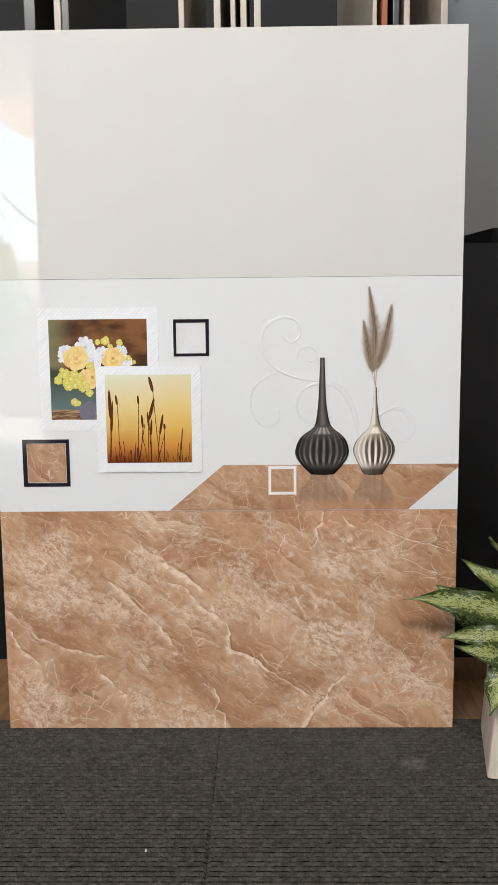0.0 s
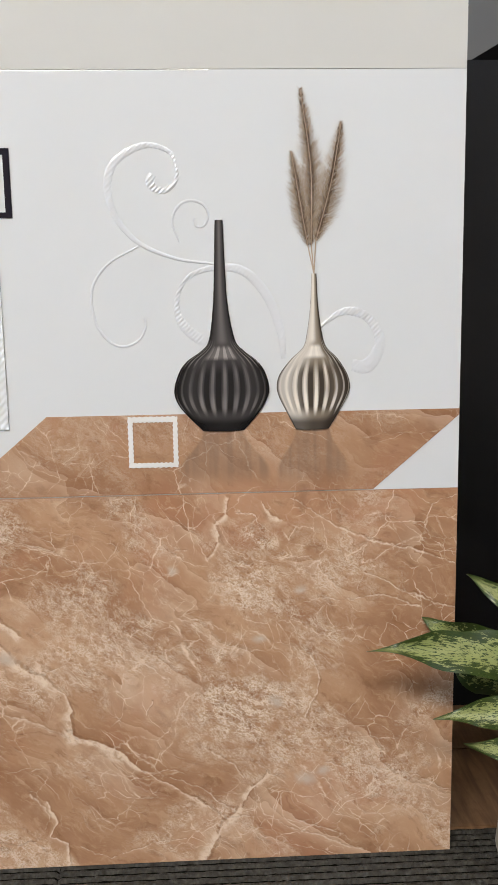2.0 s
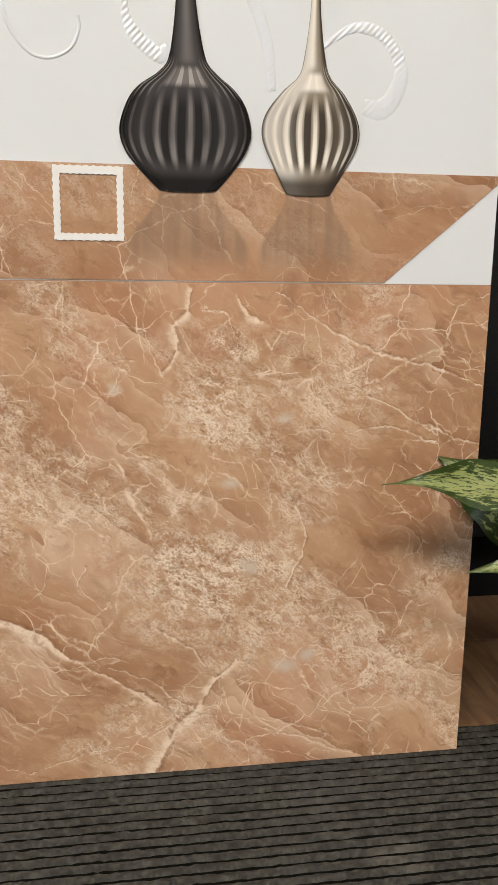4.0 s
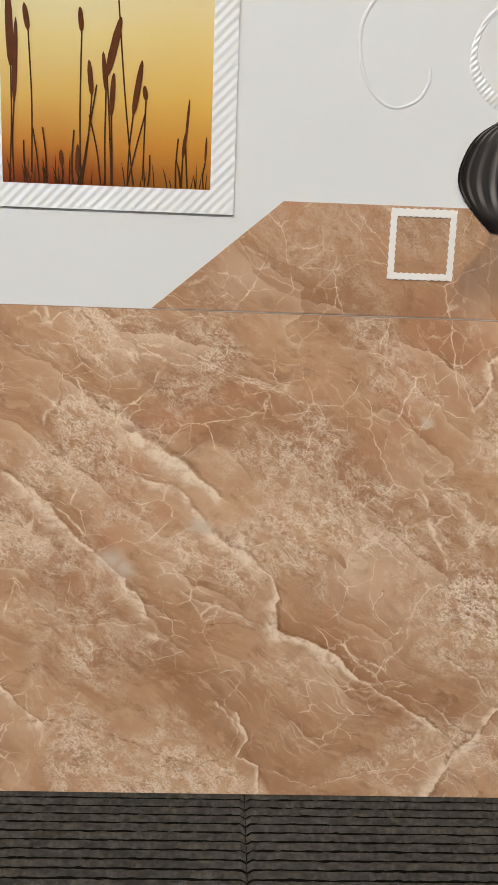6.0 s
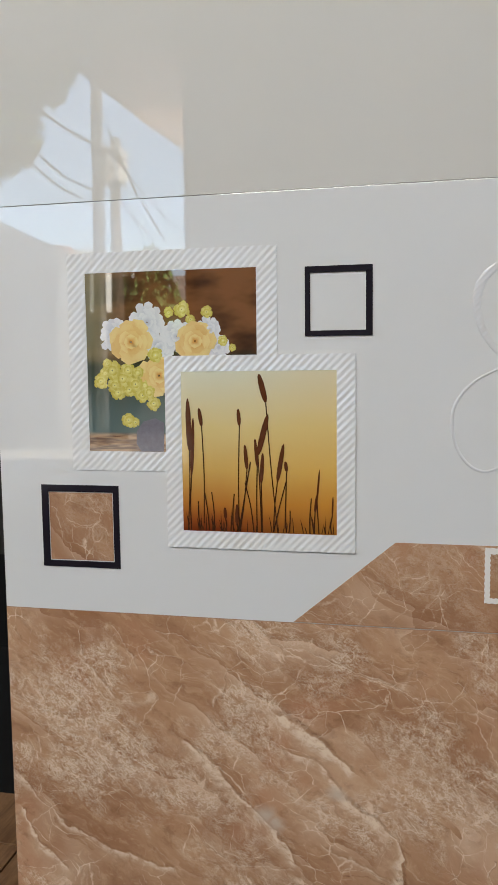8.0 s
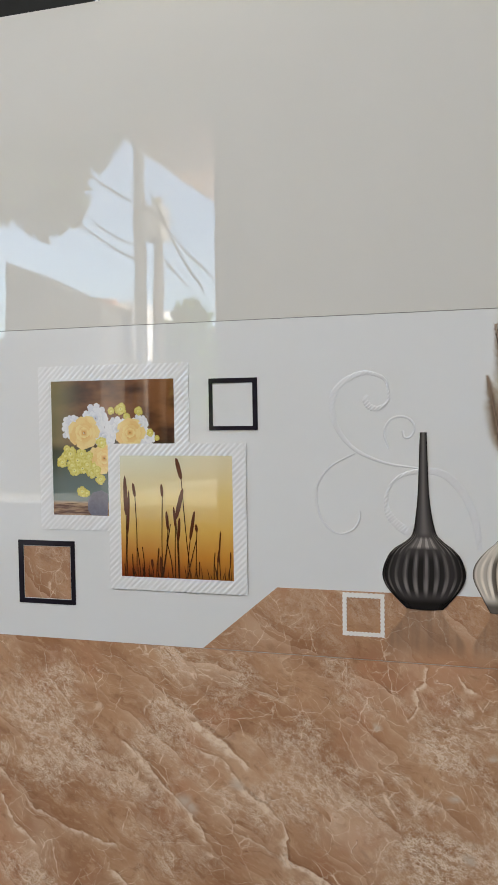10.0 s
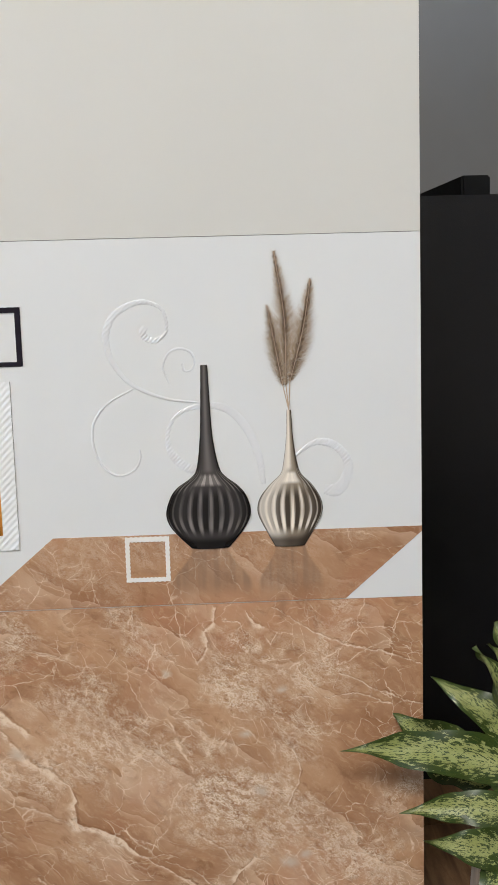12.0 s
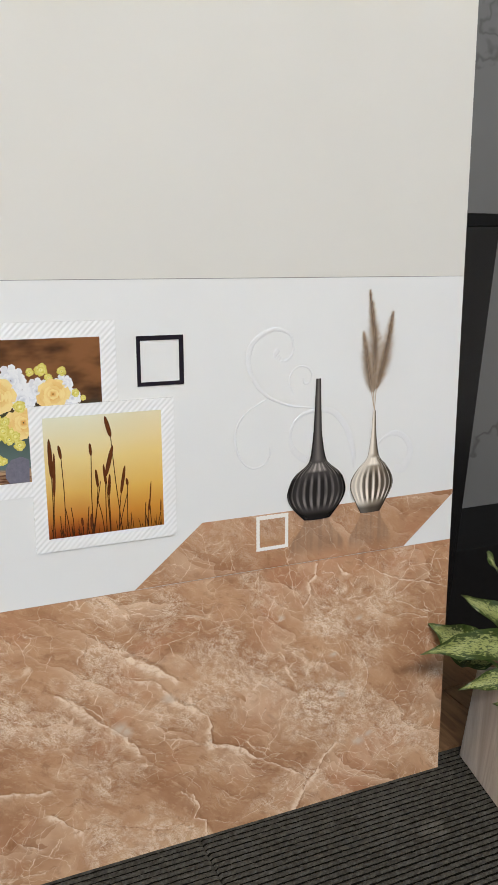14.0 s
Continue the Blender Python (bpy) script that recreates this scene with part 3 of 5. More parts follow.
def box(x0, x1, y0, y1, z0, z1, bevel=0.0, bm=None, m=None):
    bm = bm or bmesh.new()
    made = bmesh.ops.create_cube(bm, size=1.0, matrix=Matrix.LocRotScale(((x0 + x1) / 2, (y0 + y1) / 2, (z0 + z1) / 2), None, (x1 - x0, y1 - y0, z1 - z0)))
    if bevel:
        edges = {e for v in made["verts"] for e in v.link_edges}
        made = bmesh.ops.bevel(bm, geom=list(edges), offset=bevel, segments=2, affect="EDGES", profile=0.7)
    if m is not None:
        bmesh.ops.transform(bm, matrix=m, verts=made["verts"])
    return bm


def plate(points, y_front, y_back, bm=None):
    """A flat piece with the outline points (x, z), its face at y_front."""
    bm = bm or bmesh.new()
    front = [bm.verts.new((x, y_front, z)) for x, z in points]
    back = [bm.verts.new((x, y_back, z)) for x, z in points]
    bm.faces.new(front)
    bm.faces.new(back[::-1])
    for i in range(len(points)):
        j = (i + 1) % len(points)
        bm.faces.new((front[j], front[i], back[i], back[j]))
    bmesh.ops.recalc_face_normals(bm, faces=bm.faces)
    return bm


def rect(x0, x1, z0, z1):
    return [(x0, z0), (x1, z0), (x1, z1), (x0, z1)]


def spline(points, steps):
    """A smooth line through points (Catmull-Rom)."""
    ps = [Vector(p) for p in points]
    ps = [ps[0] * 2 - ps[1], *ps, ps[-1] * 2 - ps[-2]]
    out = []
    for a, b, c, d in zip(ps, ps[1:], ps[2:], ps[3:]):
        for i in range(steps):
            t = i / steps
            out.append(0.5 * (2 * b + (c - a) * t + (2 * a - 5 * b + 4 * c - d) * t * t + (3 * b - a - 3 * c + d) * t ** 3))
    return [*out, ps[-2]]


def tube(points, radii, sides=8, bm=None):
    bm = bm or bmesh.new()
    ps = [Vector(p) for p in points]
    rings = []
    for i, p in enumerate(ps):
        way = (ps[min(i + 1, len(ps) - 1)] - ps[max(i - 1, 0)]).normalized()
        side = way.cross(Vector((0.31, 0.17, 0.93))).normalized()
        up = way.cross(side)
        r = radii[i] if isinstance(radii, (list, tuple)) else radii
        rings.append([bm.verts.new(p + r * (math.cos(a) * side + math.sin(a) * up)) for a in (2 * math.pi * k / sides for k in range(sides))])
    for a, b in zip(rings, rings[1:]):
        for k in range(sides):
            bm.faces.new((a[k], a[(k + 1) % sides], b[(k + 1) % sides], b[k]))
    bm.faces.new(rings[0][::-1])
    bm.faces.new(rings[-1])
    return bm


# ---- the shop: floor, walls, ceiling ----
def structure(name, bm, material, label, category):
    return tagged(mesh_object(name, bm, material), label, category, "", "structure")


floor = structure("floor", box(-3.4, 3.4, -3.6, 2.2, -0.16, -0.016), CONCRETE, "concrete shop floor under carpet and tiles", "floor")
structure("wall_north", box(-3.4, 3.4, 2.2, 2.35, -0.16, 3.8), DARK_PAINT, "dark grey wall behind the slab rack", "wall")
structure("wall_east", box(3.4, 3.55, -3.75, 2.35, -0.16, 3.8), WALL_PAINT, "warm white painted shop wall", "wall")
# left wall with a high opening, unseen and added to let in skylight
structure("wall_west", box(-3.55, -3.4, -3.75, 2.35, -0.16, 2.9), WALL_PAINT, "warm white painted wall below an added high opening", "wall")
structure("wall_west_top", box(-3.55, -3.4, -3.75, 2.35, 3.7, 3.8), WALL_PAINT, "strip of white wall above an added opening", "wall")
structure("wall_west_end", box(-3.55, -3.4, -0.5, 2.35, 2.9, 3.7), WALL_PAINT, "white wall beside an added high opening", "wall")
# front wall: a wide doorway and an added, unseen high strip for the fill lamp
structure("wall_south", box(-1.205, 3.4, -3.75, -3.6, -0.16, 3.1), WALL_PAINT, "warm white shop front wall beside the doorway", "wall")
structure("wall_south_lintel", box(-3.4, -1.205, -3.75, -3.6, 2.30, 3.1), WALL_PAINT, "white lintel over the shop doorway", "wall")
structure("wall_south_top", box(-3.4, 3.4, -3.75, -3.6, 3.7, 3.8), WALL_PAINT, "strip of white wall above the added front opening", "wall")
structure("ceiling", box(-3.55, 3.55, -3.75, 2.35, 3.8, 3.95), CEILING_PAINT, "plain off-white shop ceiling", "ceiling")
structure("door_frame", box(-1.228, -1.19, -3.78, -3.58, -0.016, 2.30, 0.004), BLACK_METAL, "dark metal door jamb", "door frame")

# ---- outside the doorway ----
structure("ground", box(-60, 60, -120, -3.75, -0.4, -0.12), FORECOURT, "pale sunlit concrete forecourt", "ground")

house = empty("house", pose(0, 0, 0), "pink rendered house with a sloping roof edge", "house")
part("wall", plate([(-2.90, 3.14), (-2.6, 3.4), (-1.0, 3.4), (-1.0, 1.75), (-2.00, 2.46), (-2.28, 2.66)], -6.1, -6.0), PINK_WALL, house, "pink rendered gable")
part("roof", plate([(-2.6, 3.38), (-0.8, 3.42), (-0.8, 3.7), (-2.6, 3.6)], -6.3, -5.8), ROOF_SHEET, house, "grey roof edge")
part("post", box(-1.05, -0.9, -6.1, -6.0, -0.12, 3.4), PINK_WALL, house)

pole = empty("utility_pole", pose(-2.90, -6.4, -0.12), "grey concrete utility pole with sagging wires", "pole")
part("shaft", tube([(0, 0, 0), (0, 0, 6)], [0.062, 0.048], 12), CONCRETE, pole, smooth=True)
part("crossarm", box(-0.5, 0.5, -0.04, 0.04, 4.6, 4.7), BARK, pole)
for x0, z0, x1, z1 in ((-0.9, 3.45, 0.0, 2.75), (-0.8, 2.8, 0.0, 2.2), (-0.85, 3.35, 0.3, 2.6), (-0.6, 2.75, 0.02, 2.35), (0.15, 2.85, 0.6, 1.9), (0.1, 2.75, 0.95, 1.8), (0.05, 2.6, 0.45, 1.95)):
    mid = ((x0 + x1) / 2, 0, (z0 + z1) / 2 - 0.07)
    part("wire", tube(spline([(x0, 0.1, z0), mid, (x1, -0.1, z1)], 8), 0.010, 5), BARK, pole)

post = empty("transformer_post", pose(-3.04, -7.2, -0.12), "weathered timber post with a small box", "post")
part("shaft", tube([(0, 0, 0), (0, 0, 3.05)], [0.075, 0.05], 10), BARK, post, smooth=True)
part("box", box(-0.14, 0.09, -0.12, 0.12, 2.6, 2.95, 0.02), CONCRETE, post)

shed = empty("low_shed", pose(0, 0, 0), "low dark shed with a sloping roof", "shed")
part("wall", plate([(-4.14, -0.12), (-3.1, -0.12), (-3.08, 1.64), (-3.43, 1.76), (-3.77, 1.93), (-4.06, 2.06)], -6.6, -5.9), ROOF_SHEET, shed)
part("door", plate(rect(-4.0, -3.5, -0.11, 1.3), -5.89, -5.86), BARK, shed)
# added wall covers the bright forecourt; its dark colour stands for shade there
structure("added_dark_wall", box(-9.0, -4.15, -6.3, -6.15, -0.12, 1.36), ROOF_SHEET, "added low wall beside the shed, dark in place of shade", "wall")
# the sun reaches this wall, so a darker colour gives it its shade
structure("yard_wall", box(-5.5, -1.2, -7.86, -7.74, -0.12, 1.24), ROOF_SHEET, "low yard wall in front of the cottage, its shade in the dark colour", "wall")
structure("boundary_wall", box(-3.5, 8.0, -8.9, -8.75, -0.12, 1.75), CONCRETE, "grey concrete boundary wall", "wall")
cottage = empty("cottage", pose(0, 0, 0), "small white sunlit cottage with a red tiled roof", "house")
part("wall", box(-4.7, -3.62, -9.6, -8.0, -0.12, 1.98), WHITE_RENDER, cottage, "white rendered wall")
part("roof", plate([(-4.8, 1.84), (-3.88, 1.84), (-3.9, 2.02), (-4.8, 2.02)], -8.0, -7.9), BRICK_RED, cottage, "red tiled roof edge")


def leaf_cloud(center, size, count, leaf, seed, bm=None):
    rng = random.Random(seed)
    bm = bm or bmesh.new()
    c = Vector(center)
    for _ in range(count):
        d = Vector((rng.gauss(0, 1), rng.gauss(0, 1), rng.gauss(0, 1))).normalized() * rng.random() ** 0.4
        p = c + Vector((d.x * size[0], d.y * size[1], d.z * size[2]))
        m = Euler((rng.uniform(0, 6), rng.uniform(0, 6), rng.uniform(0, 6))).to_matrix()
        s = leaf * rng.uniform(0.6, 1.4)
        vs = [bm.verts.new(p + m @ Vector(q) * s) for q in ((-1, 0, 0), (0, -0.45, 0.1), (1, 0, 0), (0, 0.45, 0.1))]
        bm.faces.new(vs)
    return bm


tree = empty("tree", pose(-4.4, -5.6, -0.12), "dark leafy tree overhanging the shop forecourt", "tree")
part("trunk", tube(spline([(-0.6, 0, 0), (-0.5, 0, 1.5), (-0.2, 0, 3.0)], 5), [0.16 - 0.008 * i for i in range(11)], 10), BARK, tree, smooth=True)
for tip in ((1.4, 0.2, 3.3), (0.6, -0.3, 3.6), (-0.9, 0.2, 3.8)):
    part("limb", tube(spline([(-0.3, 0, 2.4), (tip[0] * 0.5, 0, 3.0), tip], 5), [0.08 - 0.006 * i for i in range(11)], 8), BARK, tree, smooth=True)
crown = leaf_cloud((-0.4, 0, 3.9), (2.0, 0.8, 1.0), 2600, 0.11, 3)
leaf_cloud((0.95, 0, 2.75), (0.42, 0.3, 0.45), 700, 0.09, 4, crown)
leaf_cloud((0.3, 0, 3.0), (0.8, 0.4, 0.55), 900, 0.1, 5, crown)
leaf_cloud((1.25, 0, 3.2), (0.45, 0.3, 0.38), 800, 0.08, 9, crown)
leaf_cloud((1.62, 0, 3.5), (0.36, 0.3, 0.24), 500, 0.07, 12, crown)
part("crown", crown, FOLIAGE, tree)

bush = empty("bush", pose(-2.85, -7.5, -0.12), "green leafy bush beside the forecourt", "bush")
part("branch", tube([(0, 0, 0), (0.05, 0, 0.8)], 0.03, 6), BARK, bush)
part("crown", leaf_cloud((0.05, 0, 1.3), (0.34, 0.2, 0.72), 1100, 0.08, 6), BUSH_LEAF, bush)

# ---- the tile display ----
LEAN = 1.0
panel = empty("tile_display", pose(0, 0, 0.0, -LEAN, 0, 0), "leaning display board of three glossy wall tiles", "tile display")
FACE = 0.0
part("backing_board", box(-0.296, 0.296, 0.0105, 0.022, 0.004, 0.896), BACKING, panel, "dark backing board behind the tiles")
J = 0.0002


def wall_tile(z0, z1, material, label):
    return part("tile", box(-0.2998, 0.2998, FACE, 0.0100, z0 + J, z1 - J, 0.0003), material, panel, label)


def value_noise(x, z, cell, seed):
    """Smooth noise in -1..1 on arrays of coordinates."""
    rng = np.random.default_rng(seed)
    table = rng.uniform(-1, 1, (64, 64))
    u, v = x / cell + 500, z / cell + 500
    i, k = np.floor(u).astype(int), np.floor(v).astype(int)
    a, b = u - i, v - k
    a, b = a * a * (3 - 2 * a), b * b * (3 - 2 * b)
    i, k = i % 64, k % 64
    i1, k1 = (i + 1) % 64, (k + 1) % 64
    return (table[i, k] * (1 - a) + table[i1, k] * a) * (1 - b) + (table[i, k1] * (1 - a) + table[i1, k1] * a) * b


def rough_noise(x, z, cell, seed):
    return sum(value_noise(x, z, cell / 2 ** o, seed + o) * 0.55 ** o for o in range(5))


def veined_tile(step=0.0006):
    """The marble tile, its face a fine grid that carries the course of the large veins."""
    nx, nz = round(0.5996 / step), round(0.2996 / step)
    gx, gz = np.meshgrid(np.linspace(-0.2998, 0.2998, nx + 1), np.linspace(J, 0.3 - J, nz + 1))
    gx, gz = gx.ravel(), gz.ravel()
    wx = gx + 0.0034 * rough_noise(gx, gz, 0.03, 1) + 0.0006 * rough_noise(gx, gz, 0.004, 11)
    wz = gz + 0.0034 * rough_noise(gx, gz, 0.03, 21) + 0.0006 * rough_noise(gx, gz, 0.004, 31)
    swell = 1 + 0.7 * rough_noise(gx, gz, 0.03, 41)
    ridge, fade, patchy, pale, dark = (np.zeros_like(gx) for _ in range(5))
    for line, width, strength in SLAB_VEINS + SLAB_THREADS + SLAB_CRACKS + SLAB_STREAKS:
        near, signed = np.full_like(gx, 9.0), np.zeros_like(gx)
        for (ax, az), (bx, bz) in zip(line, line[1:]):
            dx, dz = bx - ax, bz - az
            h = np.clip(((wx - ax) * dx + (wz - az) * dz) / (dx * dx + dz * dz), 0, 1)
            px, pz = wx - ax - dx * h, wz - az - dz * h
            d = np.hypot(px, pz)
            closer = d < near
            near = np.where(closer, d, near)
            # above the line is positive: the ridge is sharp there and fades below
            signed = np.where(closer, px * 0.6 + pz * 0.8, signed)
        w = 0.72 * np.maximum(width * swell, width * 0.2)
        broad = 1.0 if width >= 0.002 else 0.2
        above, under = np.clip(1 - near / (w * 0.5), 0, 1), np.clip(1 - near / (w * (0.6 + 2.0 * broad)), 0, 1)
        ridge = np.maximum(ridge, strength * np.minimum(1.0, np.where(signed > 0, 1.2 * above, 1.1 * under ** 0.9)))
        dark = np.maximum(dark, strength * np.where(signed > 0, np.clip(1 - np.abs(near - w * 0.8) / (w * 0.6), 0, 1), 0))
        fade = np.maximum(fade, broad * strength * np.where(signed > 0, above, np.clip(1 - near / (w * 9), 0, 1)) ** 1.3)
    for line, width in SLAB_HAIRLINES:
        for (ax, az), (bx, bz) in zip(line, line[1:]):
            dx, dz = bx - ax, bz - az
            h = np.clip(((wx - ax) * dx + (wz - az) * dz) / (dx * dx + dz * dz), 0, 1)
            dark = np.maximum(dark, np.clip(1.4 - np.hypot(wx - ax - dx * h, wz - az - dz * h) / width, 0, 1))
    for x, z, r, strength in SLAB_PATCHES:
        d = np.hypot((wx - x) * 0.8 + (wz - z) * 0.35, (wz - z) * 1.1) / r
        patchy = np.maximum(patchy, strength * np.clip(1.25 - d + 0.7 * rough_noise(gx, gz, 0.02, 51), 0, 1))
    for x, z, r in SLAB_FLECKS:
        pale = np.maximum(pale, np.clip(1.2 - np.hypot(wx - x, (wz - z) * 1.2) / r, 0, 1))
    verts = [(float(x), FACE, float(z)) for x, z in zip(gx, gz)]
    row = nx + 1
    faces = [(k * row + i, k * row + i + 1, (k + 1) * row + i + 1, (k + 1) * row + i) for k in range(nz) for i in range(nx)]
    border = [*range(nx + 1), *(k * row + nx for k in range(1, nz + 1)), *(nz * row + i for i in range(nx - 1, -1, -1)), *(k * row for k in range(nz - 1, 0, -1))]
    base = len(verts)
    verts += [(verts[v][0], 0.0100, verts[v][2]) for v in border]
    n = len(border)
    faces += [(border[(i + 1) % n], border[i], base + i, base + (i + 1) % n) for i in range(n)]
    faces.append(tuple(range(base + n - 1, base - 1, -1)))
    data = bpy.data.meshes.new("tile")
    data.from_pydata(verts, [], faces)
    color = np.zeros((len(verts), 4), dtype=np.float32)
    color[:base] = np.stack([ridge, fade, patchy, 1 - pale], 1)
    color[base:, 3] = 1
    data.color_attributes.new("veins", "FLOAT_COLOR", "POINT").data.foreach_set("color", color.ravel())
    edge = np.zeros(len(verts), dtype=np.float32)
    edge[:base] = dark
    data.attributes.new("dark", "FLOAT", "POINT").data.foreach_set("value", edge)
    data.materials.append(MARBLE)
    ob = new("tile", data)
    ob.parent = panel
    return tagged(ob, "polished brown marble-effect tile with pale veins")


veined_tile()
decor_tile = wall_tile(0.3, 0.6, WHITE, "white glazed decor tile printed with vases and pictures")
wall_tile(0.6, 0.9, IVORY, "plain glossy off-white tile")


part("joint", box(-0.2995, 0.2995, 0.0001, 0.0099, 0.2997, 0.3003), GROUT_BROWN, panel, "brown filled joint")
part("joint", box(-0.2995, 0.2995, 0.0012, 0.0099, 0.5997, 0.6003), GROUT_GREY, panel, "dark grey joint")


def print_part(name, points, material, label="", lift=0.0004):
    return part(name, plate(points, FACE - lift, FACE + 0.0004), material, decor_tile, label)


print_part("table_print", [(-0.0762, 0.3008), (0.2352, 0.3008), (0.2997, 0.3560), (0.2997, 0.3604), (-0.0054, 0.3604)], MARBLE_TABLE,
           "brown marble table top printed on the tile")


def outline_frame(name, outer, inner, material, label, lift=0.0007, ripple=0.0):
    """A square line frame, mitred from four bars; ripple: how far its edges wave."""
    (x0, x1, z0, z1), (a0, a1, b0, b1) = outer, inner

    def edge(p, q, n=54):
        way = Vector((q[0] - p[0], q[1] - p[1]))
        side = Vector((-way.y, way.x)).normalized()
        return [tuple(Vector(p) + way * (i / n) + side * ripple * math.sin(9 * 2 * math.pi * i / n)) for i in range(n)]

    bm = bmesh.new()
    for a, b, c, d in ([(x0, z0), (x1, z0), (a1, b0), (a0, b0)], [(x1, z0), (x1, z1), (a1, b1), (a1, b0)],
                       [(x1, z1), (x0, z1), (a0, b1), (a1, b1)], [(x0, z1), (x0, z0), (a0, b0), (a0, b1)]):
        plate([*edge(a, b), b, *edge(c, d), d] if ripple else [a, b, c, d], FACE - lift, FACE + 0.0003, bm)
    return part(name, bm, material, decor_tile, label)


outline_frame("square_outline", (-0.0670, -0.0213, 0.5017, 0.5486), (-0.0634, -0.0258, 0.5054, 0.5443), BLACK_PRINT, "black square outline on white")
outline_frame("square_outline", (-0.2668, -0.2055, 0.3337, 0.3957), (-0.2613, -0.2100, 0.3384, 0.3906), BLACK_PRINT, "thick black square outline round marble")
print_part("marble_square", rect(-0.2606, -0.2107, 0.3391, 0.3899), MARBLE_TABLE, "brown marble square inside a black outline")
outline_frame("square_outline", (0.0534, 0.0898, 0.3212, 0.3591), (0.0570, 0.0863, 0.3248, 0.3549), WHITE_PRINT, "white square outline on the printed table", 0.0010, 0.00022)


def ribbed_frame(outer, inner, base, label):
    """A raised white picture frame with slanting ridges."""
    x0, x1, z0, z1 = outer
    a0, a1, b0, b1 = inner
    step = 0.00042
    bm = bmesh.new()

    def height(x, z):
        return base + 0.00028 * (0.5 + 0.5 * math.sin((x - z) * 2 * math.pi / 0.0056))

    def sheet(xa, xb, za, zb):
        nx, nz = max(2, round((xb - xa) / step)), max(2, round((zb - za) / step))
        rows = [[bm.verts.new((xa + (xb - xa) * i / nx, FACE - height(xa + (xb - xa) * i / nx, za + (zb - za) * k / nz), za + (zb - za) * k / nz))
                 for i in range(nx + 1)] for k in range(nz + 1)]
        for lo, hi in zip(rows, rows[1:]):
            for i in range(nx):
                bm.faces.new((lo[i], lo[i + 1], hi[i + 1], hi[i]))
        edge = [bm.verts.new(v.co) for v in (*rows[0], *(r[-1] for r in rows[1:]), *rows[-1][-2::-1], *(r[0] for r in rows[-2:0:-1]))]
        foot = [bm.verts.new((v.co.x, FACE + 0.0004, v.co.z)) for v in edge]
        for i in range(len(edge)):
            j = (i + 1) % len(edge)
            bm.faces.new((edge[j], edge[i], foot[i], foot[j]))

    sheet(x0, x1, z0, b0)
    sheet(x0, x1, b1, z1)
    sheet(x0, a0, b0, b1)
    sheet(a1, x1, b0, b1)
    return part("picture_frame", bm, RELIEF, decor_tile, label, True)


ribbed_frame((-0.2405, -0.0863, 0.4070, 0.5640), (-0.2268, -0.1008, 0.4212, 0.5496), 0.0005, "white ridged picture frame round yellow flowers")
ribbed_frame((-0.1680, -0.0326, 0.3520, 0.4898), (-0.1560, -0.0454, 0.3644, 0.4786), 0.0012, "white ridged picture frame round reeds at sunset")
print_part("flower_picture", rect(-0.2268, -0.1008, 0.4212, 0.5496), BOKEH, "blurred brown and teal picture background", 0.0004)
print_part("reed_picture", rect(-0.1560, -0.0454, 0.3644, 0.4786), SUNSET, "golden sunset picture background", 0.0011)


# flowers of the first picture
def petals(bm, x, z, radius, count, lift, wide=0.5, rng=random, start=0.15):
    layer = bm.loops.layers.uv.verify()
    for k in range(count):
        a = 2 * math.pi * k / count + rng.uniform(-0.15, 0.15)
        r = radius * rng.uniform(0.85, 1.05)
        side = math.pi / count * wide * 2
        ring = [(start * 0.6, a), (0.6, a - side), (0.92, a - side * 0.6), (1.0, a), (0.92, a + side * 0.6), (0.6, a + side)]
        y = FACE - lift - 0.00003 * (k % 3)
        vs = [bm.verts.new((x + q * r * math.cos(b), y, z + q * r * math.sin(b))) for q, b in ring]
        face = bm.faces.new(vs[::-1])
        for loop, (q, _) in zip(face.loops, ring[::-1]):
            loop[layer].uv = (q, 0.5)
    return bm


flower_rng = random.Random(8)
FLOWERS = [(-0.2036, 0.5040, 0.013, "w"), (-0.1810, 0.5130, 0.015, "w"), (-0.1585, 0.5040, 0.012, "w"), (-0.1350, 0.5085, 0.009, "w"), (-0.1720, 0.4960, 0.012, "w"), (-0.128, 0.496, 0.009, "w"),
           (-0.1925, 0.5000, 0.0172, "r"), (-0.1450, 0.5000, 0.0165, "r"), (-0.1720, 0.4760, 0.0165, "r"),
           (-0.1543, 0.5223, 0.0062, "l"), (-0.1641, 0.5205, 0.0040, "l"), (-0.1362, 0.5200, 0.0046, "l"), (-0.1480, 0.5150, 0.0040, "l"), (-0.1248, 0.4999, 0.0040, "l"),
           (-0.2075, 0.4800, 0.0075, "l"), (-0.2165, 0.4720, 0.0060, "l"), (-0.2000, 0.4740, 0.0075, "l"), (-0.2034, 0.4640, 0.0065, "l"), (-0.1900, 0.4700, 0.0065, "l"), (-0.2110, 0.4850, 0.004, "l"),
           (-0.1851, 0.4620, 0.0060, "l"), (-0.1960, 0.4440, 0.0058, "l"), (-0.1765, 0.4560, 0.0055, "l"), (-0.1745, 0.4905, 0.006, "l"), (-0.1830, 0.4690, 0.005, "l"), (-0.118, 0.495, 0.003, "l"), (-0.2130, 0.4780, 0.005, "l"), (-0.2060, 0.4690, 0.006, "l"), (-0.1950, 0.4660, 0.006, "l"), (-0.1955, 0.4800, 0.006, "l"), (-0.1880, 0.4780, 0.005, "l"), (-0.1800, 0.4640, 0.005, "l"), (-0.1910, 0.4425, 0.004, "l")]
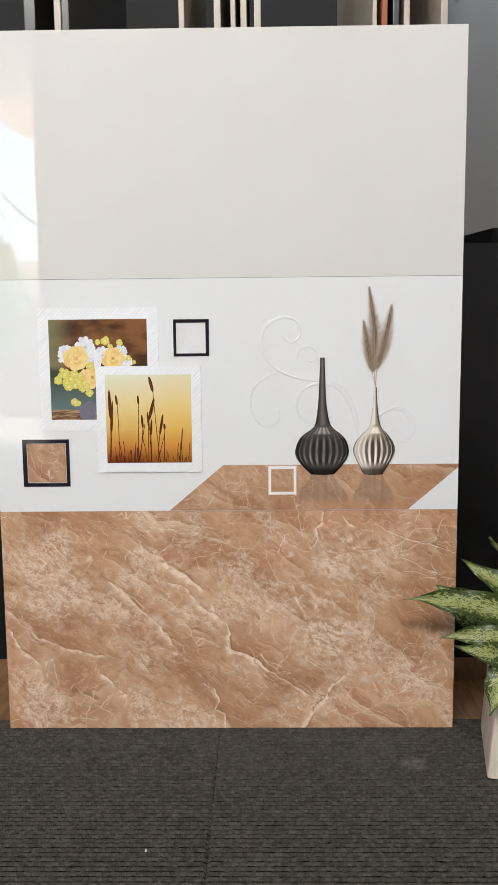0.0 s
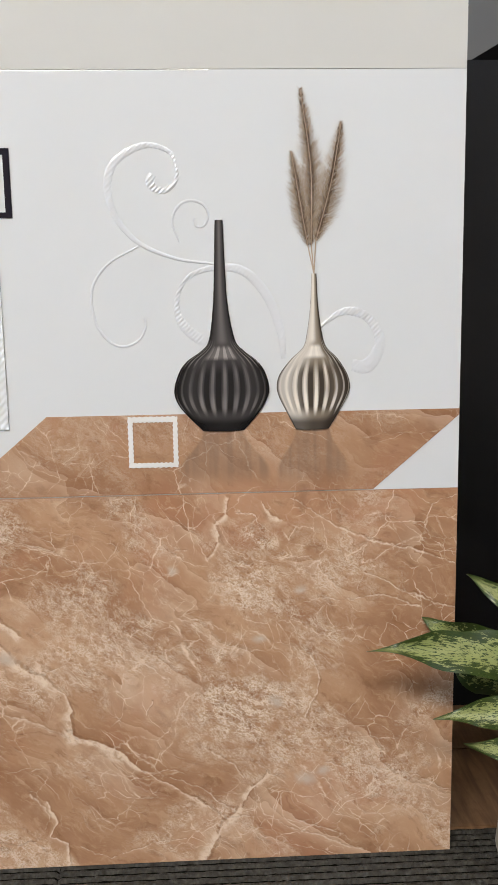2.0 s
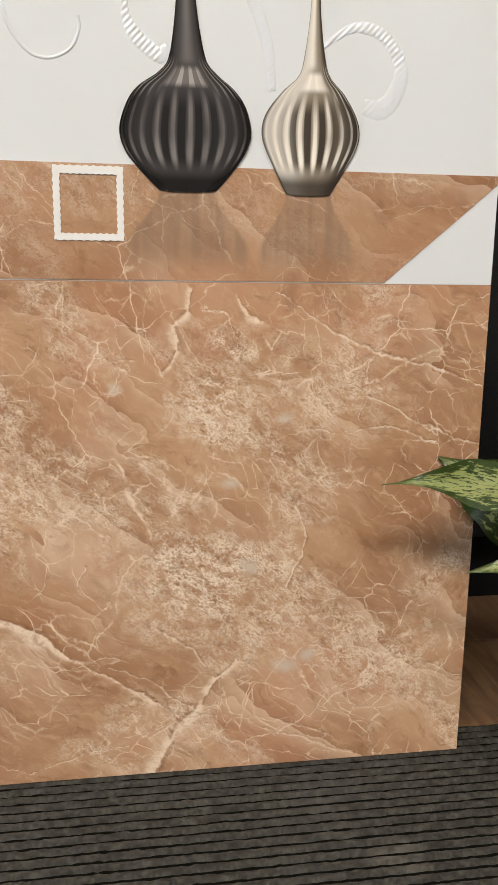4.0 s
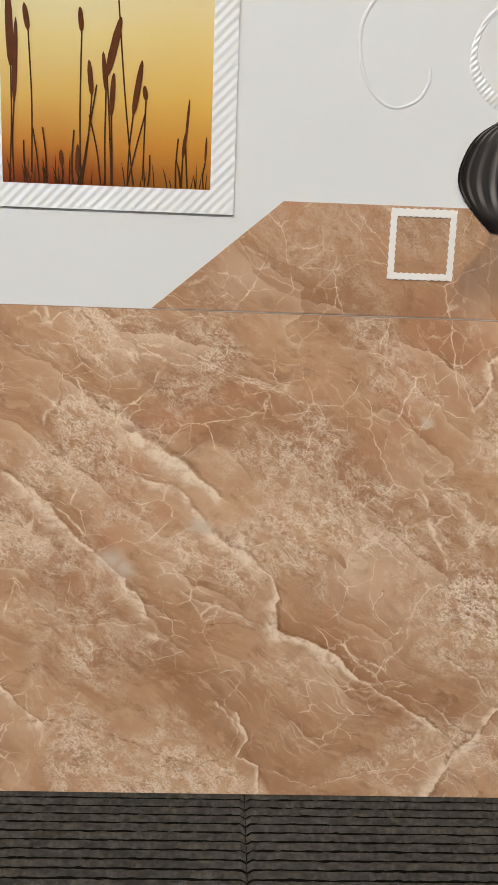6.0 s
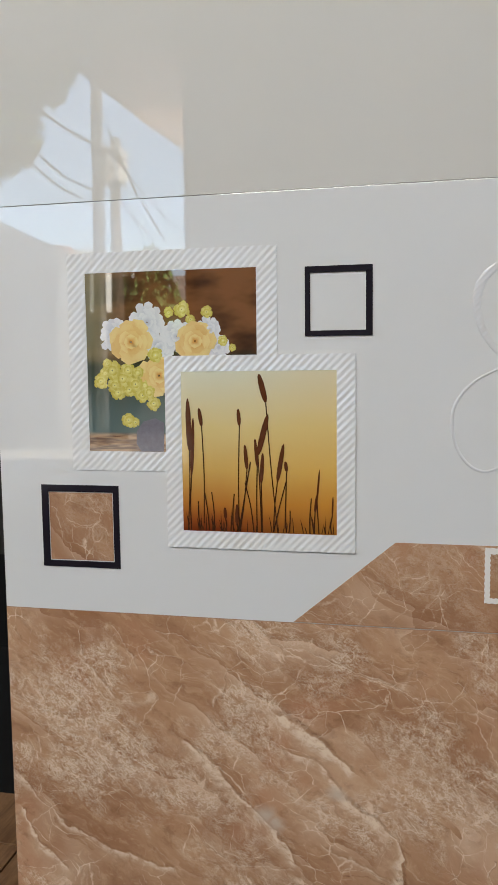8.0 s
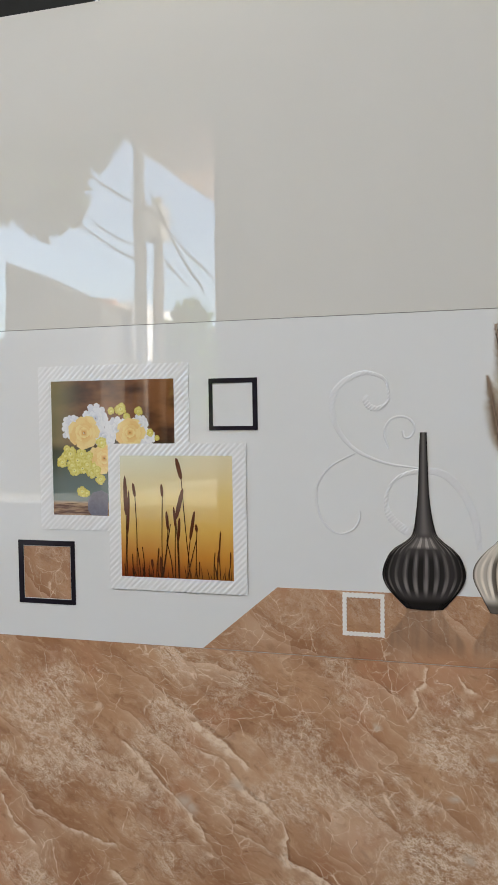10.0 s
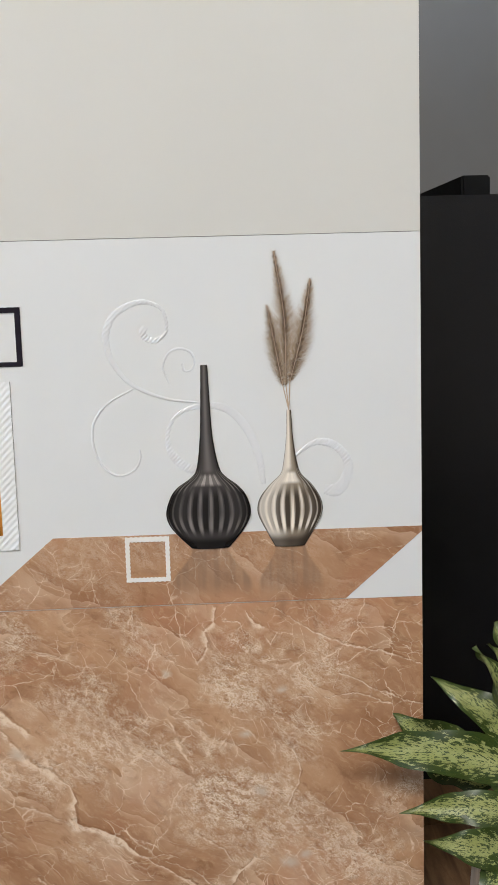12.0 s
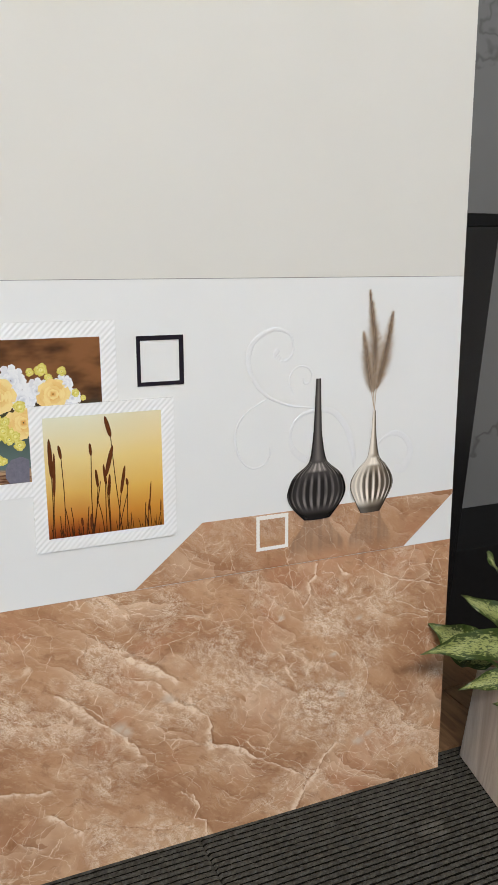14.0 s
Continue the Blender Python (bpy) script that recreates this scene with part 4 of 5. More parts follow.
for n, (x, z, r, kind) in enumerate(FLOWERS):
    bm = bmesh.new()
    lift = 0.00045 + 0.00005 * (n % 4) + (0.00025 if kind != "w" else 0.0)
    if kind == "r":
        for ring, (scale, count) in enumerate(((1.0, 7), (0.78, 6), (0.56, 5), (0.34, 4))):
            petals(bm, x, z, r * scale, count, lift + 0.00009 * ring, 0.75, flower_rng)
    elif kind == "w":
        for ring, (scale, count) in enumerate(((1.05, 13), (0.82, 11), (0.58, 9), (0.34, 6))):
            petals(bm, x + flower_rng.uniform(-0.001, 0.001), z + flower_rng.uniform(-0.001, 0.001), r * scale, count, lift + 0.00008 * ring, 0.72, flower_rng)
    else:
        petals(bm, x, z, r, 10, lift, 0.8, flower_rng)
        petals(bm, x, z, r * 0.55, 6, lift + 0.0001, 0.8, flower_rng)
    part({"r": "rose_print", "w": "white_blossom_print", "l": "lemon_bud_print"}[kind], bm, {"r": ROSE, "w": PALE, "l": LEMON}[kind], decor_tile,
         {"r": "large yellow rose in the printed picture", "w": "white blossom in the printed picture", "l": "small lemon yellow bud in the printed picture"}[kind])
print_part("stone_pot_print", [(-0.1870, 0.4214), (-0.1700, 0.4214), (-0.1690, 0.4420), (-0.1760, 0.4455), (-0.1850, 0.4430), (-0.1900, 0.4360), (-0.1905, 0.4270)], STONE_POT,
           "grey stone flower pot in the printed picture", 0.0005)


# reeds of the second picture
def reed(foot, neck, head, width, seed):
    rng = random.Random(seed)
    y = FACE - 0.0013 - 0.00002 * seed
    bm = bmesh.new()
    stem = spline([(foot[0], y, foot[1]), ((foot[0] + neck[0]) / 2 + rng.uniform(-0.001, 0.001), y, (foot[1] + neck[1]) / 2), (neck[0], y, neck[1])], 6)
    left = [bm.verts.new(p + Vector((-0.0004, 0, 0))) for p in stem]
    right = [bm.verts.new(p + Vector((0.0004, 0, 0))) for p in stem]
    for i in range(len(stem) - 1):
        bm.faces.new((left[i], right[i], right[i + 1], left[i + 1]))
    stalk = part("reed_print", bm, REED_DARK, decor_tile, "dark reed stalk printed on the sunset")
    if head:
        a, b = Vector((neck[0], y - 0.00004, neck[1])), Vector((head[0], y - 0.00004, head[1]))
        way = (b - a).normalized()
        side = Vector((way.z, 0, -way.x))
        shape = [(0, 0.35), (0.12, 0.8), (0.35, 1.0), (0.7, 0.95), (0.92, 0.6), (1.0, 0.15)]
        bm = bmesh.new()
        outline = [a + (b - a) * k + side * width * w for k, w in shape] + [a + (b - a) * k - side * width * w for k, w in shape[::-1]]
        bm.faces.new([bm.verts.new(p) for p in outline])
        part("reed_head_print", bm, REED_HEAD, decor_tile, "brown reed head printed on the sunset")
    return stalk


REEDS = [((-0.1524, 0.3648), (-0.1505, 0.4226), (-0.1513, 0.4596), 0.0020), ((-0.1500, 0.3648), (-0.1492, 0.4050), (-0.1474, 0.4458), 0.0014),
         ((-0.1405, 0.3700), (-0.1412, 0.4400), (-0.1431, 0.4529), 0.0015), ((-0.1148, 0.3650), (-0.1137, 0.4405), (-0.1145, 0.4522), 0.0014),
         ((-0.0869, 0.3650), (-0.0947, 0.4568), (-0.0995, 0.4765), 0.0021), ((-0.0985, 0.3650), (-0.1006, 0.4198), (-0.0933, 0.4483), 0.0021),
         ((-0.1140, 0.3650), (-0.1086, 0.4096), (-0.1100, 0.4270), 0.0014), ((-0.1017, 0.3650), (-0.1012, 0.4120), (-0.1026, 0.4313), 0.0012),
         ((-0.0900, 0.3650), (-0.0869, 0.4011), (-0.0823, 0.4278), 0.0016), ((-0.0817, 0.3680), (-0.0803, 0.4084), (-0.0811, 0.4155), 0.0013),
         ((-0.0980, 0.3650), (-0.0985, 0.4000), (-0.0971, 0.4212), 0.0014), ((-0.0578, 0.3650), (-0.0591, 0.3880), (-0.0573, 0.4099), 0.0007),
         ((-0.0610, 0.3650), (-0.0605, 0.3800), (-0.0590, 0.3930), 0.0010), ((-0.0642, 0.3650), (-0.0630, 0.3900), None, 0.0),
         ((-0.0492, 0.3650), (-0.0485, 0.3780), (-0.0480, 0.3914), 0.0006), ((-0.1040, 0.3650), (-0.1100, 0.4000), None, 0.0),
         ((-0.0900, 0.3650), (-0.0805, 0.4020), None, 0.0), ((-0.1150, 0.3650), (-0.1060, 0.4150), None, 0.0),
         ((-0.1430, 0.3650), (-0.1445, 0.3860), None, 0.0), ((-0.1365, 0.3650), (-0.1395, 0.3920), None, 0.0), ((-0.1330, 0.3650), (-0.1345, 0.3930), None, 0.0),
         ((-0.1190, 0.3650), (-0.1180, 0.3920), None, 0.0), ((-0.1250, 0.3650), (-0.1245, 0.3740), (-0.1250, 0.3820), 0.0012),
         ((-0.1165, 0.3650), (-0.1165, 0.3700), (-0.1160, 0.3850), 0.0012), ((-0.0790, 0.3650), (-0.0780, 0.3810), None, 0.0), ((-0.1535, 0.3780), (-0.1470, 0.3780), (-0.1475, 0.3930), 0.0012)]
for n, row in enumerate(REEDS[:-1]):
    reed(*row, n)
grass_rng = random.Random(14)
grass = bmesh.new()
for n in range(46):
    x, high, bend = grass_rng.uniform(-0.1545, -0.0470), grass_rng.uniform(0.004, 0.017), grass_rng.uniform(-0.003, 0.003)
    y = FACE - 0.00122
    grass.faces.new([grass.verts.new(p) for p in ((x - 0.00035, y, 0.3648), (x + 0.00035, y, 0.3648), (x + bend * 0.5 + 0.0003, y, 0.3648 + high * 0.6), (x + bend, y, 0.3648 + high))])
part("grass_print", grass, REED_DARK, decor_tile, "short dark grass printed along the sunset's foot")


# the two printed vases
def vase(name, profile, material, label):
    """profile: rows of (left x, right x, z) from the foot up."""
    rows = spline(profile, 5)
    bm = bmesh.new()
    layer = bm.loops.layers.uv.verify()
    z0, z1 = profile[0][2], profile[-1][2]
    across = 10
    grid = []
    for xa, xb, z in rows:
        bow = 0.0016 * (xb - xa) / 0.07 * max(0.0, 1 - (z - z0) / 0.03)
        grid.append([((xa + (xb - xa) * i / across), z - bow * (1 - (2 * i / across - 1) ** 2), i / across, (z - z0) / (z1 - z0)) for i in range(across + 1)])
    verts = [[bm.verts.new((x, FACE - 0.0011 - 0.0003 * (1 - (2 * u - 1) ** 2), z)) for x, z, u, v in row] for row in grid]
    for k in range(len(grid) - 1):
        for i in range(across):
            face = bm.faces.new((verts[k][i], verts[k][i + 1], verts[k + 1][i + 1], verts[k + 1][i]))
            for loop, (_, _, u, v) in zip(face.loops, (grid[k][i], grid[k][i + 1], grid[k + 1][i + 1], grid[k + 1][i])):
                loop[layer].uv = (u, v)
    return part(name, bm, material, decor_tile, label, True)


vase("vase_print", [(0.1086, 0.1390, 0.3480), (0.0993, 0.1472, 0.3572), (0.0909, 0.1548, 0.3677), (0.0883, 0.1579, 0.3781), (0.0920, 0.1548, 0.3905), (0.0980, 0.1486, 0.3990),
                    (0.1092, 0.1388, 0.4068), (0.1146, 0.1330, 0.4150), (0.1179, 0.1285, 0.4393), (0.1193, 0.1270, 0.4672), (0.1205, 0.1261, 0.4986)], BLACK_VASE,
     "fluted black vase with a long neck, printed")
vase("vase_print", [(0.1772, 0.2016, 0.3475), (0.1706, 0.2093, 0.3600), (0.1645, 0.2160, 0.3725), (0.1633, 0.2172, 0.3808), (0.1659, 0.2147, 0.3891), (0.1739, 0.2080, 0.3994),
                    (0.1827, 0.2001, 0.4076), (0.1857, 0.1968, 0.4179), (0.1883, 0.1940, 0.4383), (0.1892, 0.1929, 0.4603)], SILVER_VASE,
     "fluted silver vase with a thin neck, printed")


# dried plumes
def plume(tip, foot, bend, width, hairs, seed):
    rng = random.Random(seed)
    y = FACE - 0.0008 - 0.0001 * seed
    line = spline([(foot[0], y, foot[1]), ((foot[0] + tip[0]) / 2 + bend, y, (foot[1] + tip[1]) / 2), (tip[0], y, tip[1])], 20)
    for name, material, count, far, lift0 in (("plume_print", PLUME, hairs * 3 // 4, 1.0, 0.0), ("plume_heart_print", PLUME_DEEP, hairs // 2, 0.4, 0.00006)):
        bm = bmesh.new()
        for n in range(count):
            k = rng.random() ** 0.9
            i = min(int(k * (len(line) - 1)), len(line) - 2)
            p = line[i].lerp(line[i + 1], rng.random())
            way = (line[i + 1] - line[i]).normalized()
            side = Vector((way.z, 0, -way.x)) * rng.choice((-1, 1))
            reach = far * width * min(1.0, 0.16 + (1 - k) * 1.5) * min(1.0, 0.45 + k * 4) * rng.uniform(0.3, 1.25)
            end = p + side * reach + way * reach * rng.uniform(0.4, 1.5)
            t = Vector((way.x, 0, way.z)) * 0.00022
            lift = Vector((0, -lift0 - 0.00001 * (n % 5), 0))
            bm.faces.new([bm.verts.new(q + lift) for q in (p - t, p + t, end)])
        part(name, bm, material, decor_tile, "feathery beige grass plume, printed")
    bm = bmesh.new()
    back = Vector((0, -0.00022, 0))
    left = [bm.verts.new(p + back + Vector((-0.0003, 0, 0))) for p in line]
    right = [bm.verts.new(p + back + Vector((0.0003, 0, 0))) for p in line]
    for i in range(len(line) - 1):
        bm.faces.new((left[i], right[i], right[i + 1], left[i + 1]))
    part("plume_spine_print", bm, PLUME_DARK, decor_tile)
    bm = bmesh.new()
    for n in range(hairs // 20):
        i = int((0.45 + 0.55 * rng.random() ** 0.7) * (len(line) - 2))
        p = line[i].lerp(line[i + 1], rng.random()) + Vector((rng.gauss(0, 0.0009), -0.00016 - 0.00001 * (n % 4), 0))
        w, h, tilt = rng.uniform(0.0002, 0.00045), rng.uniform(0.0005, 0.0011), rng.uniform(-0.7, 0.7)
        bm.faces.new([bm.verts.new(p + Vector((a * w + tilt * b * h, 0, b * h))) for a, b in ((-1, 0), (0, -1), (1, 0), (0, 1))])
    part("plume_seed_print", bm, PLUME_SEED, decor_tile, "dark seeds along the plume, printed")
    bm = bmesh.new()
    ends = [(foot[0], foot[1]), (0.1911, 0.4600)]
    vs = [bm.verts.new((x + s, y, z)) for (x, z), s in ((ends[0], -0.0004), (ends[0], 0.0004), (ends[1], 0.0004), (ends[1], -0.0004))]
    bm.faces.new(vs)
    part("stalk_print", bm, STALK, decor_tile, "thin pale grass stalk, printed")


plume((0.1820, 0.5867), (0.1893, 0.4800), 0.0035, 0.0100, 1700, 1)
plume((0.2109, 0.5645), (0.1925, 0.4830), 0.0020, 0.0104, 1450, 2)
plume((0.1753, 0.5448), (0.1868, 0.4800), 0.0000, 0.0088, 1150, 3)


# embossed scrolls
def scroll(points, widest, course, ridged):
    """A ribbon through points (x, z); course: its width along the way, as shares of the widest."""
    line = spline([(x, 0.0, z) for x, z in points], 22)
    total = len(line) - 1
    bm = bmesh.new()
    rows = []
    for i, p in enumerate(line):
        way = (line[min(i + 1, total)] - line[max(i - 1, 0)]).normalized()
        side = Vector((way.z, 0, -way.x))
        k = i / total * (len(course) - 1)
        a = min(int(k), len(course) - 2)
        w = widest * (course[a] + (course[a + 1] - course[a]) * (k - a))
        row = []
        for s in (-1, -0.8, -0.5, -0.2, 0.1, 0.4, 0.7, 0.9, 1):
            q = p + side * w * s
            h = 0.00055 + (0.00028 * math.sin((q.x - q.z) * 2 * math.pi / 0.0036) if ridged else 0.0)
            row.append(bm.verts.new(q + Vector((0, FACE - h * (1 - s ** 4) + 0.0001, 0))))
        rows.append(row)
    for a, b in zip(rows, rows[1:]):
        for i in range(8):
            bm.faces.new((a[i], a[i + 1], b[i + 1], b[i]))
    bmesh.ops.recalc_face_normals(bm, faces=bm.faces)
    part("scroll_relief", bm, SCROLL, decor_tile, "raised white scroll embossed in the glaze", True)


scroll([(0.0778, 0.5302), (0.0752, 0.5262), (0.0785, 0.5208), (0.0855, 0.5194), (0.0925, 0.5238), (0.0947, 0.5317), (0.0900, 0.5451), (0.0724, 0.5498), (0.0524, 0.5397), (0.0457, 0.5227),
        (0.0508, 0.5014), (0.0660, 0.4837), (0.0917, 0.4724), (0.1198, 0.4681)], 0.0032, (0.8, 1.0, 0.9, 0.7, 0.4, 0.4, 0.6, 0.9, 1.0, 0.8, 0.6, 0.4, 0.25), True)
scroll([(0.0952, 0.4834), (0.0904, 0.4971), (0.0945, 0.5080), (0.1030, 0.5122), (0.1125, 0.5095), (0.1160, 0.5020), (0.1130, 0.4950), (0.1075, 0.4945), (0.1062, 0.5000)], 0.0011, (0.5, 0.8, 1.0, 1.0, 0.8, 0.9, 1.0), False)
scroll([(0.0659, 0.4810), (0.0455, 0.4703), (0.0340, 0.4570), (0.0310, 0.4430), (0.0345, 0.4255), (0.0430, 0.4140), (0.0530, 0.4105), (0.0640, 0.4150), (0.0690, 0.4240), (0.0688, 0.4310)], 0.0011, (0.6, 1.0, 1.0, 0.9, 0.8, 0.8), False)
scroll([(0.1140, 0.4170), (0.1090, 0.4145), (0.0983, 0.4225), (0.0925, 0.4330), (0.0930, 0.4470), (0.1014, 0.4596), (0.1197, 0.4655), (0.1399, 0.4630), (0.1560, 0.4468), (0.1659, 0.4224), (0.1690, 0.3999)], 0.0042,
       (0.9, 1.0, 0.9, 0.5, 0.35, 0.5, 0.8, 0.9, 0.8, 0.5), True)
scroll([(0.1948, 0.4219), (0.2093, 0.4318), (0.2200, 0.4330), (0.2310, 0.4280), (0.2390, 0.4150), (0.2370, 0.4020), (0.2290, 0.3930), (0.2190, 0.3940)], 0.0050, (0.25, 0.5, 0.7, 0.7, 0.8, 1.0, 1.15, 0.9), True)


# ---- potted plant ----
POT_FOOT = [(0.312, -0.122), (0.449, -0.152), (0.478, -0.018), (0.341, 0.012)]
POT_TOP = [(0.326, -0.110), (0.439, -0.135), (0.463, -0.024), (0.345, -0.004)]
POT_HIGH = 0.128
plant_pot = empty("potted_plant", pose(0.395, -0.07, 0.0), "variegated leafy houseplant in a pale wooden square pot", "plant")
plant_inv = plant_pot.matrix_world.inverted()


def ring_solid(lower, upper, inset, z0, z1, bm=None):
    """A square tapered shell, open at the top, with rounded corners."""
    bm = bm or bmesh.new()
    c0 = sum((Vector((*p, 0)) for p in lower), Vector()) / 4
    loops = []
    for pts, z, k in ((lower, z0, 1.0), (upper, z1 - 0.002, 1.0), (upper, z1, 0.985), (upper, z1, 1 - inset), (upper, z1 - 0.03, 1 - inset)):
        c = sum((Vector((*p, 0)) for p in pts), Vector()) / 4
        vs = []
        for i in range(4):
            a, p, b = (Vector((*pts[(i + d) % 4], 0)) for d in (-1, 0, 1))
            for q in (p + (a - p).normalized() * 0.003, p + ((a - p).normalized() + (b - p).normalized()) * 0.0009, p + (b - p).normalized() * 0.003):
                w = c + (q - c) * k
                vs.append(bm.verts.new((w.x, w.y, z)))
        loops.append(vs)
    n = len(loops[0])
    for a, b in zip(loops, loops[1:]):
        for i in range(n):
            bm.faces.new((a[i], a[(i + 1) % n], b[(i + 1) % n], b[i]))
    bm.faces.new(loops[0][::-1])
    bm.faces.new(loops[-1])
    bmesh.ops.recalc_face_normals(bm, faces=bm.faces)
    bmesh.ops.transform(bm, matrix=plant_inv, verts=bm.verts)
    return bm


part("pot", ring_solid(POT_FOOT, POT_TOP, 0.12, 0.0, POT_HIGH), POT_WOOD, plant_pot, "pale whitewashed wooden pot")
soil = bmesh.new()
bmesh.ops.create_grid(soil, x_segments=16, y_segments=16, size=0.049, matrix=pose(0.393, -0.068, 0.104, 0, 0, -12.5))
for v in soil.verts:
    v.co.z += 0.006 * noise.noise(v.co * 60)
bmesh.ops.transform(soil, matrix=plant_inv, verts=soil.verts)
part("soil", soil, SOIL, plant_pot, "dark potting soil", True)


def plant_leaf(foot, tip, width, rise, droop, twist=0.0, seed=0, label=""):
    rng = random.Random(seed)
    a, b = Vector(foot), Vector(tip)
    mid = (a + b) / 2 + Vector((0, 0, rise))
    n = 22
    line = []
    for i in range(n + 1):
        t = i / n
        p = (1 - t) ** 2 * a + 2 * t * (1 - t) * mid + t * t * b
        line.append(p)
    bm = bmesh.new()
    layer = bm.loops.layers.uv.verify()
    cols = 9
    grid = []
    ph = rng.uniform(0, 6)
    for i, p in enumerate(line):
        t = i / n
        way = (line[min(i + 1, n)] - line[max(i - 1, 0)]).normalized()
        side = way.cross(Vector((0, 0, 1))).normalized()
        side = Matrix.Rotation(radians(twist), 3, way) @ side
        up = side.cross(way).normalized()
        w = width * 0.5 * max(0.03, math.sin(math.pi * min(1.0, t) ** 0.72) ** 0.75 if 0 < t < 1 else 0.0)
        if t > 0.72:
            w *= 1 - 0.55 * math.sin((t - 0.72) / 0.28 * math.pi / 2)
        w *= 1 + 0.03 * math.sin(t * 17 + ph) + 0.02 * math.sin(t * 37 + 2 * ph)
        row = []
        for c in range(cols):
            s = 2 * c / (cols - 1) - 1
            wave = 0.10 * width * abs(s) ** 2 * math.sin(t * 15 + ph + (1.7 if s > 0 else 0))
            v = bm.verts.new(p + side * s * w + up * (0.42 * w * abs(s) + wave - droop * w * s * s))
            row.append((v, (c / (cols - 1), t)))
        grid.append(row)
    for r0, r1 in zip(grid, grid[1:]):
        for c in range(cols - 1):
            quad = (r0[c], r0[c + 1], r1[c + 1], r1[c])
            face = bm.faces.new([q[0] for q in quad])
            for loop, q in zip(face.loops, quad):
                loop[layer].uv = q[1]
    bmesh.ops.transform(bm, matrix=plant_inv, verts=bm.verts)
    leaf = part("leaf", bm, LEAF, plant_pot, label, True)
    root = Vector((0.393 + (a.x - 0.393) * 0.3, -0.068 + (a.y + 0.068) * 0.3, 0.10))
    st = tube(spline([root, (root + a) / 2 + Vector((0, 0, 0.012)), a, line[2]], 4), 0.0026, 6)
    bmesh.ops.transform(st, matrix=plant_inv, verts=st.verts)
    part("stem", st, STEM, plant_pot, "", True)


plant_leaf((0.385, -0.052, 0.166), (0.219, -0.060, 0.201), 0.036, 0.018, 0.1, -52, 1, "broad cream and green leaf pointing sideways")
plant_leaf((0.372, -0.080, 0.150), (0.262, -0.074, 0.156), 0.026, 0.014, 0.2, -62, 4)
plant_leaf((0.372, -0.105, 0.142), (0.268, -0.122, 0.166), 0.030, -0.006, 0.2, -60, 5)
plant_leaf((0.350, -0.024, 0.146), (0.273, 0.000, 0.199), 0.048, 0.006, 0.1, -84, 3, "dark green leaf flecked with white")
plant_leaf((0.398, -0.050, 0.170), (0.300, -0.020, 0.240), 0.034, 0.006, 0.1, -50, 6)
plant_leaf((0.410, -0.040, 0.180), (0.343, -0.030, 0.270), 0.034, 0.010, 0.1, -40, 2)
plant_leaf((0.345, -0.118, 0.142), (0.308, -0.134, 0.084), 0.044, 0.020, 0.1, -35, 7, "drooping leaf over the pot rim")
for n, (ang, reach, high) in enumerate(((20, 0.12, 0.20), (65, 0.11, 0.24), (-30, 0.13, 0.19), (-75, 0.10, 0.16), (110, 0.09, 0.27), (170, 0.07, 0.28), (-110, 0.07, 0.22))):
    c, s = math.cos(radians(ang)), math.sin(radians(ang))
    plant_leaf((0.395 + 0.03 * c, -0.068 + 0.03 * s, 0.165), (0.395 + reach * c, -0.068 + reach * s, high), 0.046, 0.02, 0.1, 20, 20 + n)

# ---- slab rack behind the display ----
rack = empty("slab_rack", pose(0, 0, 0), "black metal rack of upright stone slabs", "display rack")
part("rail", box(-1.4, 1.4, 0.385, 0.41, 0.668, 0.689, 0.002), BLACK_METAL, rack, "black horizontal rail")
arm = bmesh.new()
for z in (0.646, 0.685):
    for x, y in ((0.398, 0.225), (0.429, 0.225), (0.395, 0.388), (0.364, 0.388)):
        arm.verts.new((x, y, z))
arm.verts.ensure_lookup_table()
for quad in ((3, 2, 1, 0), (4, 5, 6, 7), (0, 1, 5, 4), (1, 2, 6, 5), (2, 3, 7, 6), (3, 0, 4, 7)):
    arm.faces.new([arm.verts[i] for i in quad])
bmesh.ops.bevel(arm, geom=arm.edges[:], offset=0.002, segments=2, affect="EDGES")
part("bracket", arm, BLACK_METAL, rack, "black arm reaching forward from the rail")
part("base", box(-1.4, 1.4, 0.24, 0.62, -0.016, 0.17, 0.003), BLACK_METAL, rack, "black plinth")
part("post", box(-1.45, -1.4, 0.2, 0.6, -0.016, 1.6, 0.003), BLACK_METAL, rack)
part("post", box(1.4, 1.45, 0.2, 0.6, -0.016, 1.6, 0.003), BLACK_METAL, rack)


def slab(x0, x1, y0, y1, z0, z1, material, label, m=None):
    return thing("stone_slab", box(x0, x1, y0, y1, z0, z1, 0.0015, None, m), material, label, "stone slab", "slabs in the rack")


slab(0.30, 0.95, 0.412, 0.424, 0.17, 0.66, GREY_SLAB, "polished grey marble slab standing in the rack")
slab(0.355, 1.05, 0.412, 0.424, 0.672, 1.25, GREY_SLAB, "polished grey marble slab above the black rail")
DARK_SLAB = slab_stone("dark_stone_slab", (0.006, 0.006, 0.007), (0.006, 0.006, 0.007), 0.25, 1.0)
BEIGE_SLAB = slab_stone("beige_stone_slab", (0.50, 0.43, 0.35), (0.36, 0.30, 0.24), 0.3)
thing("stone_slab", plate([(0.10, 0.075), (0.452, 0.075), (0.497, 0.659), (0.10, 0.659)], 0.193, 0.2045), DARK_SLAB,
      "dark grey slab leaning aslant behind the display", "stone slab", "slabs in the rack")
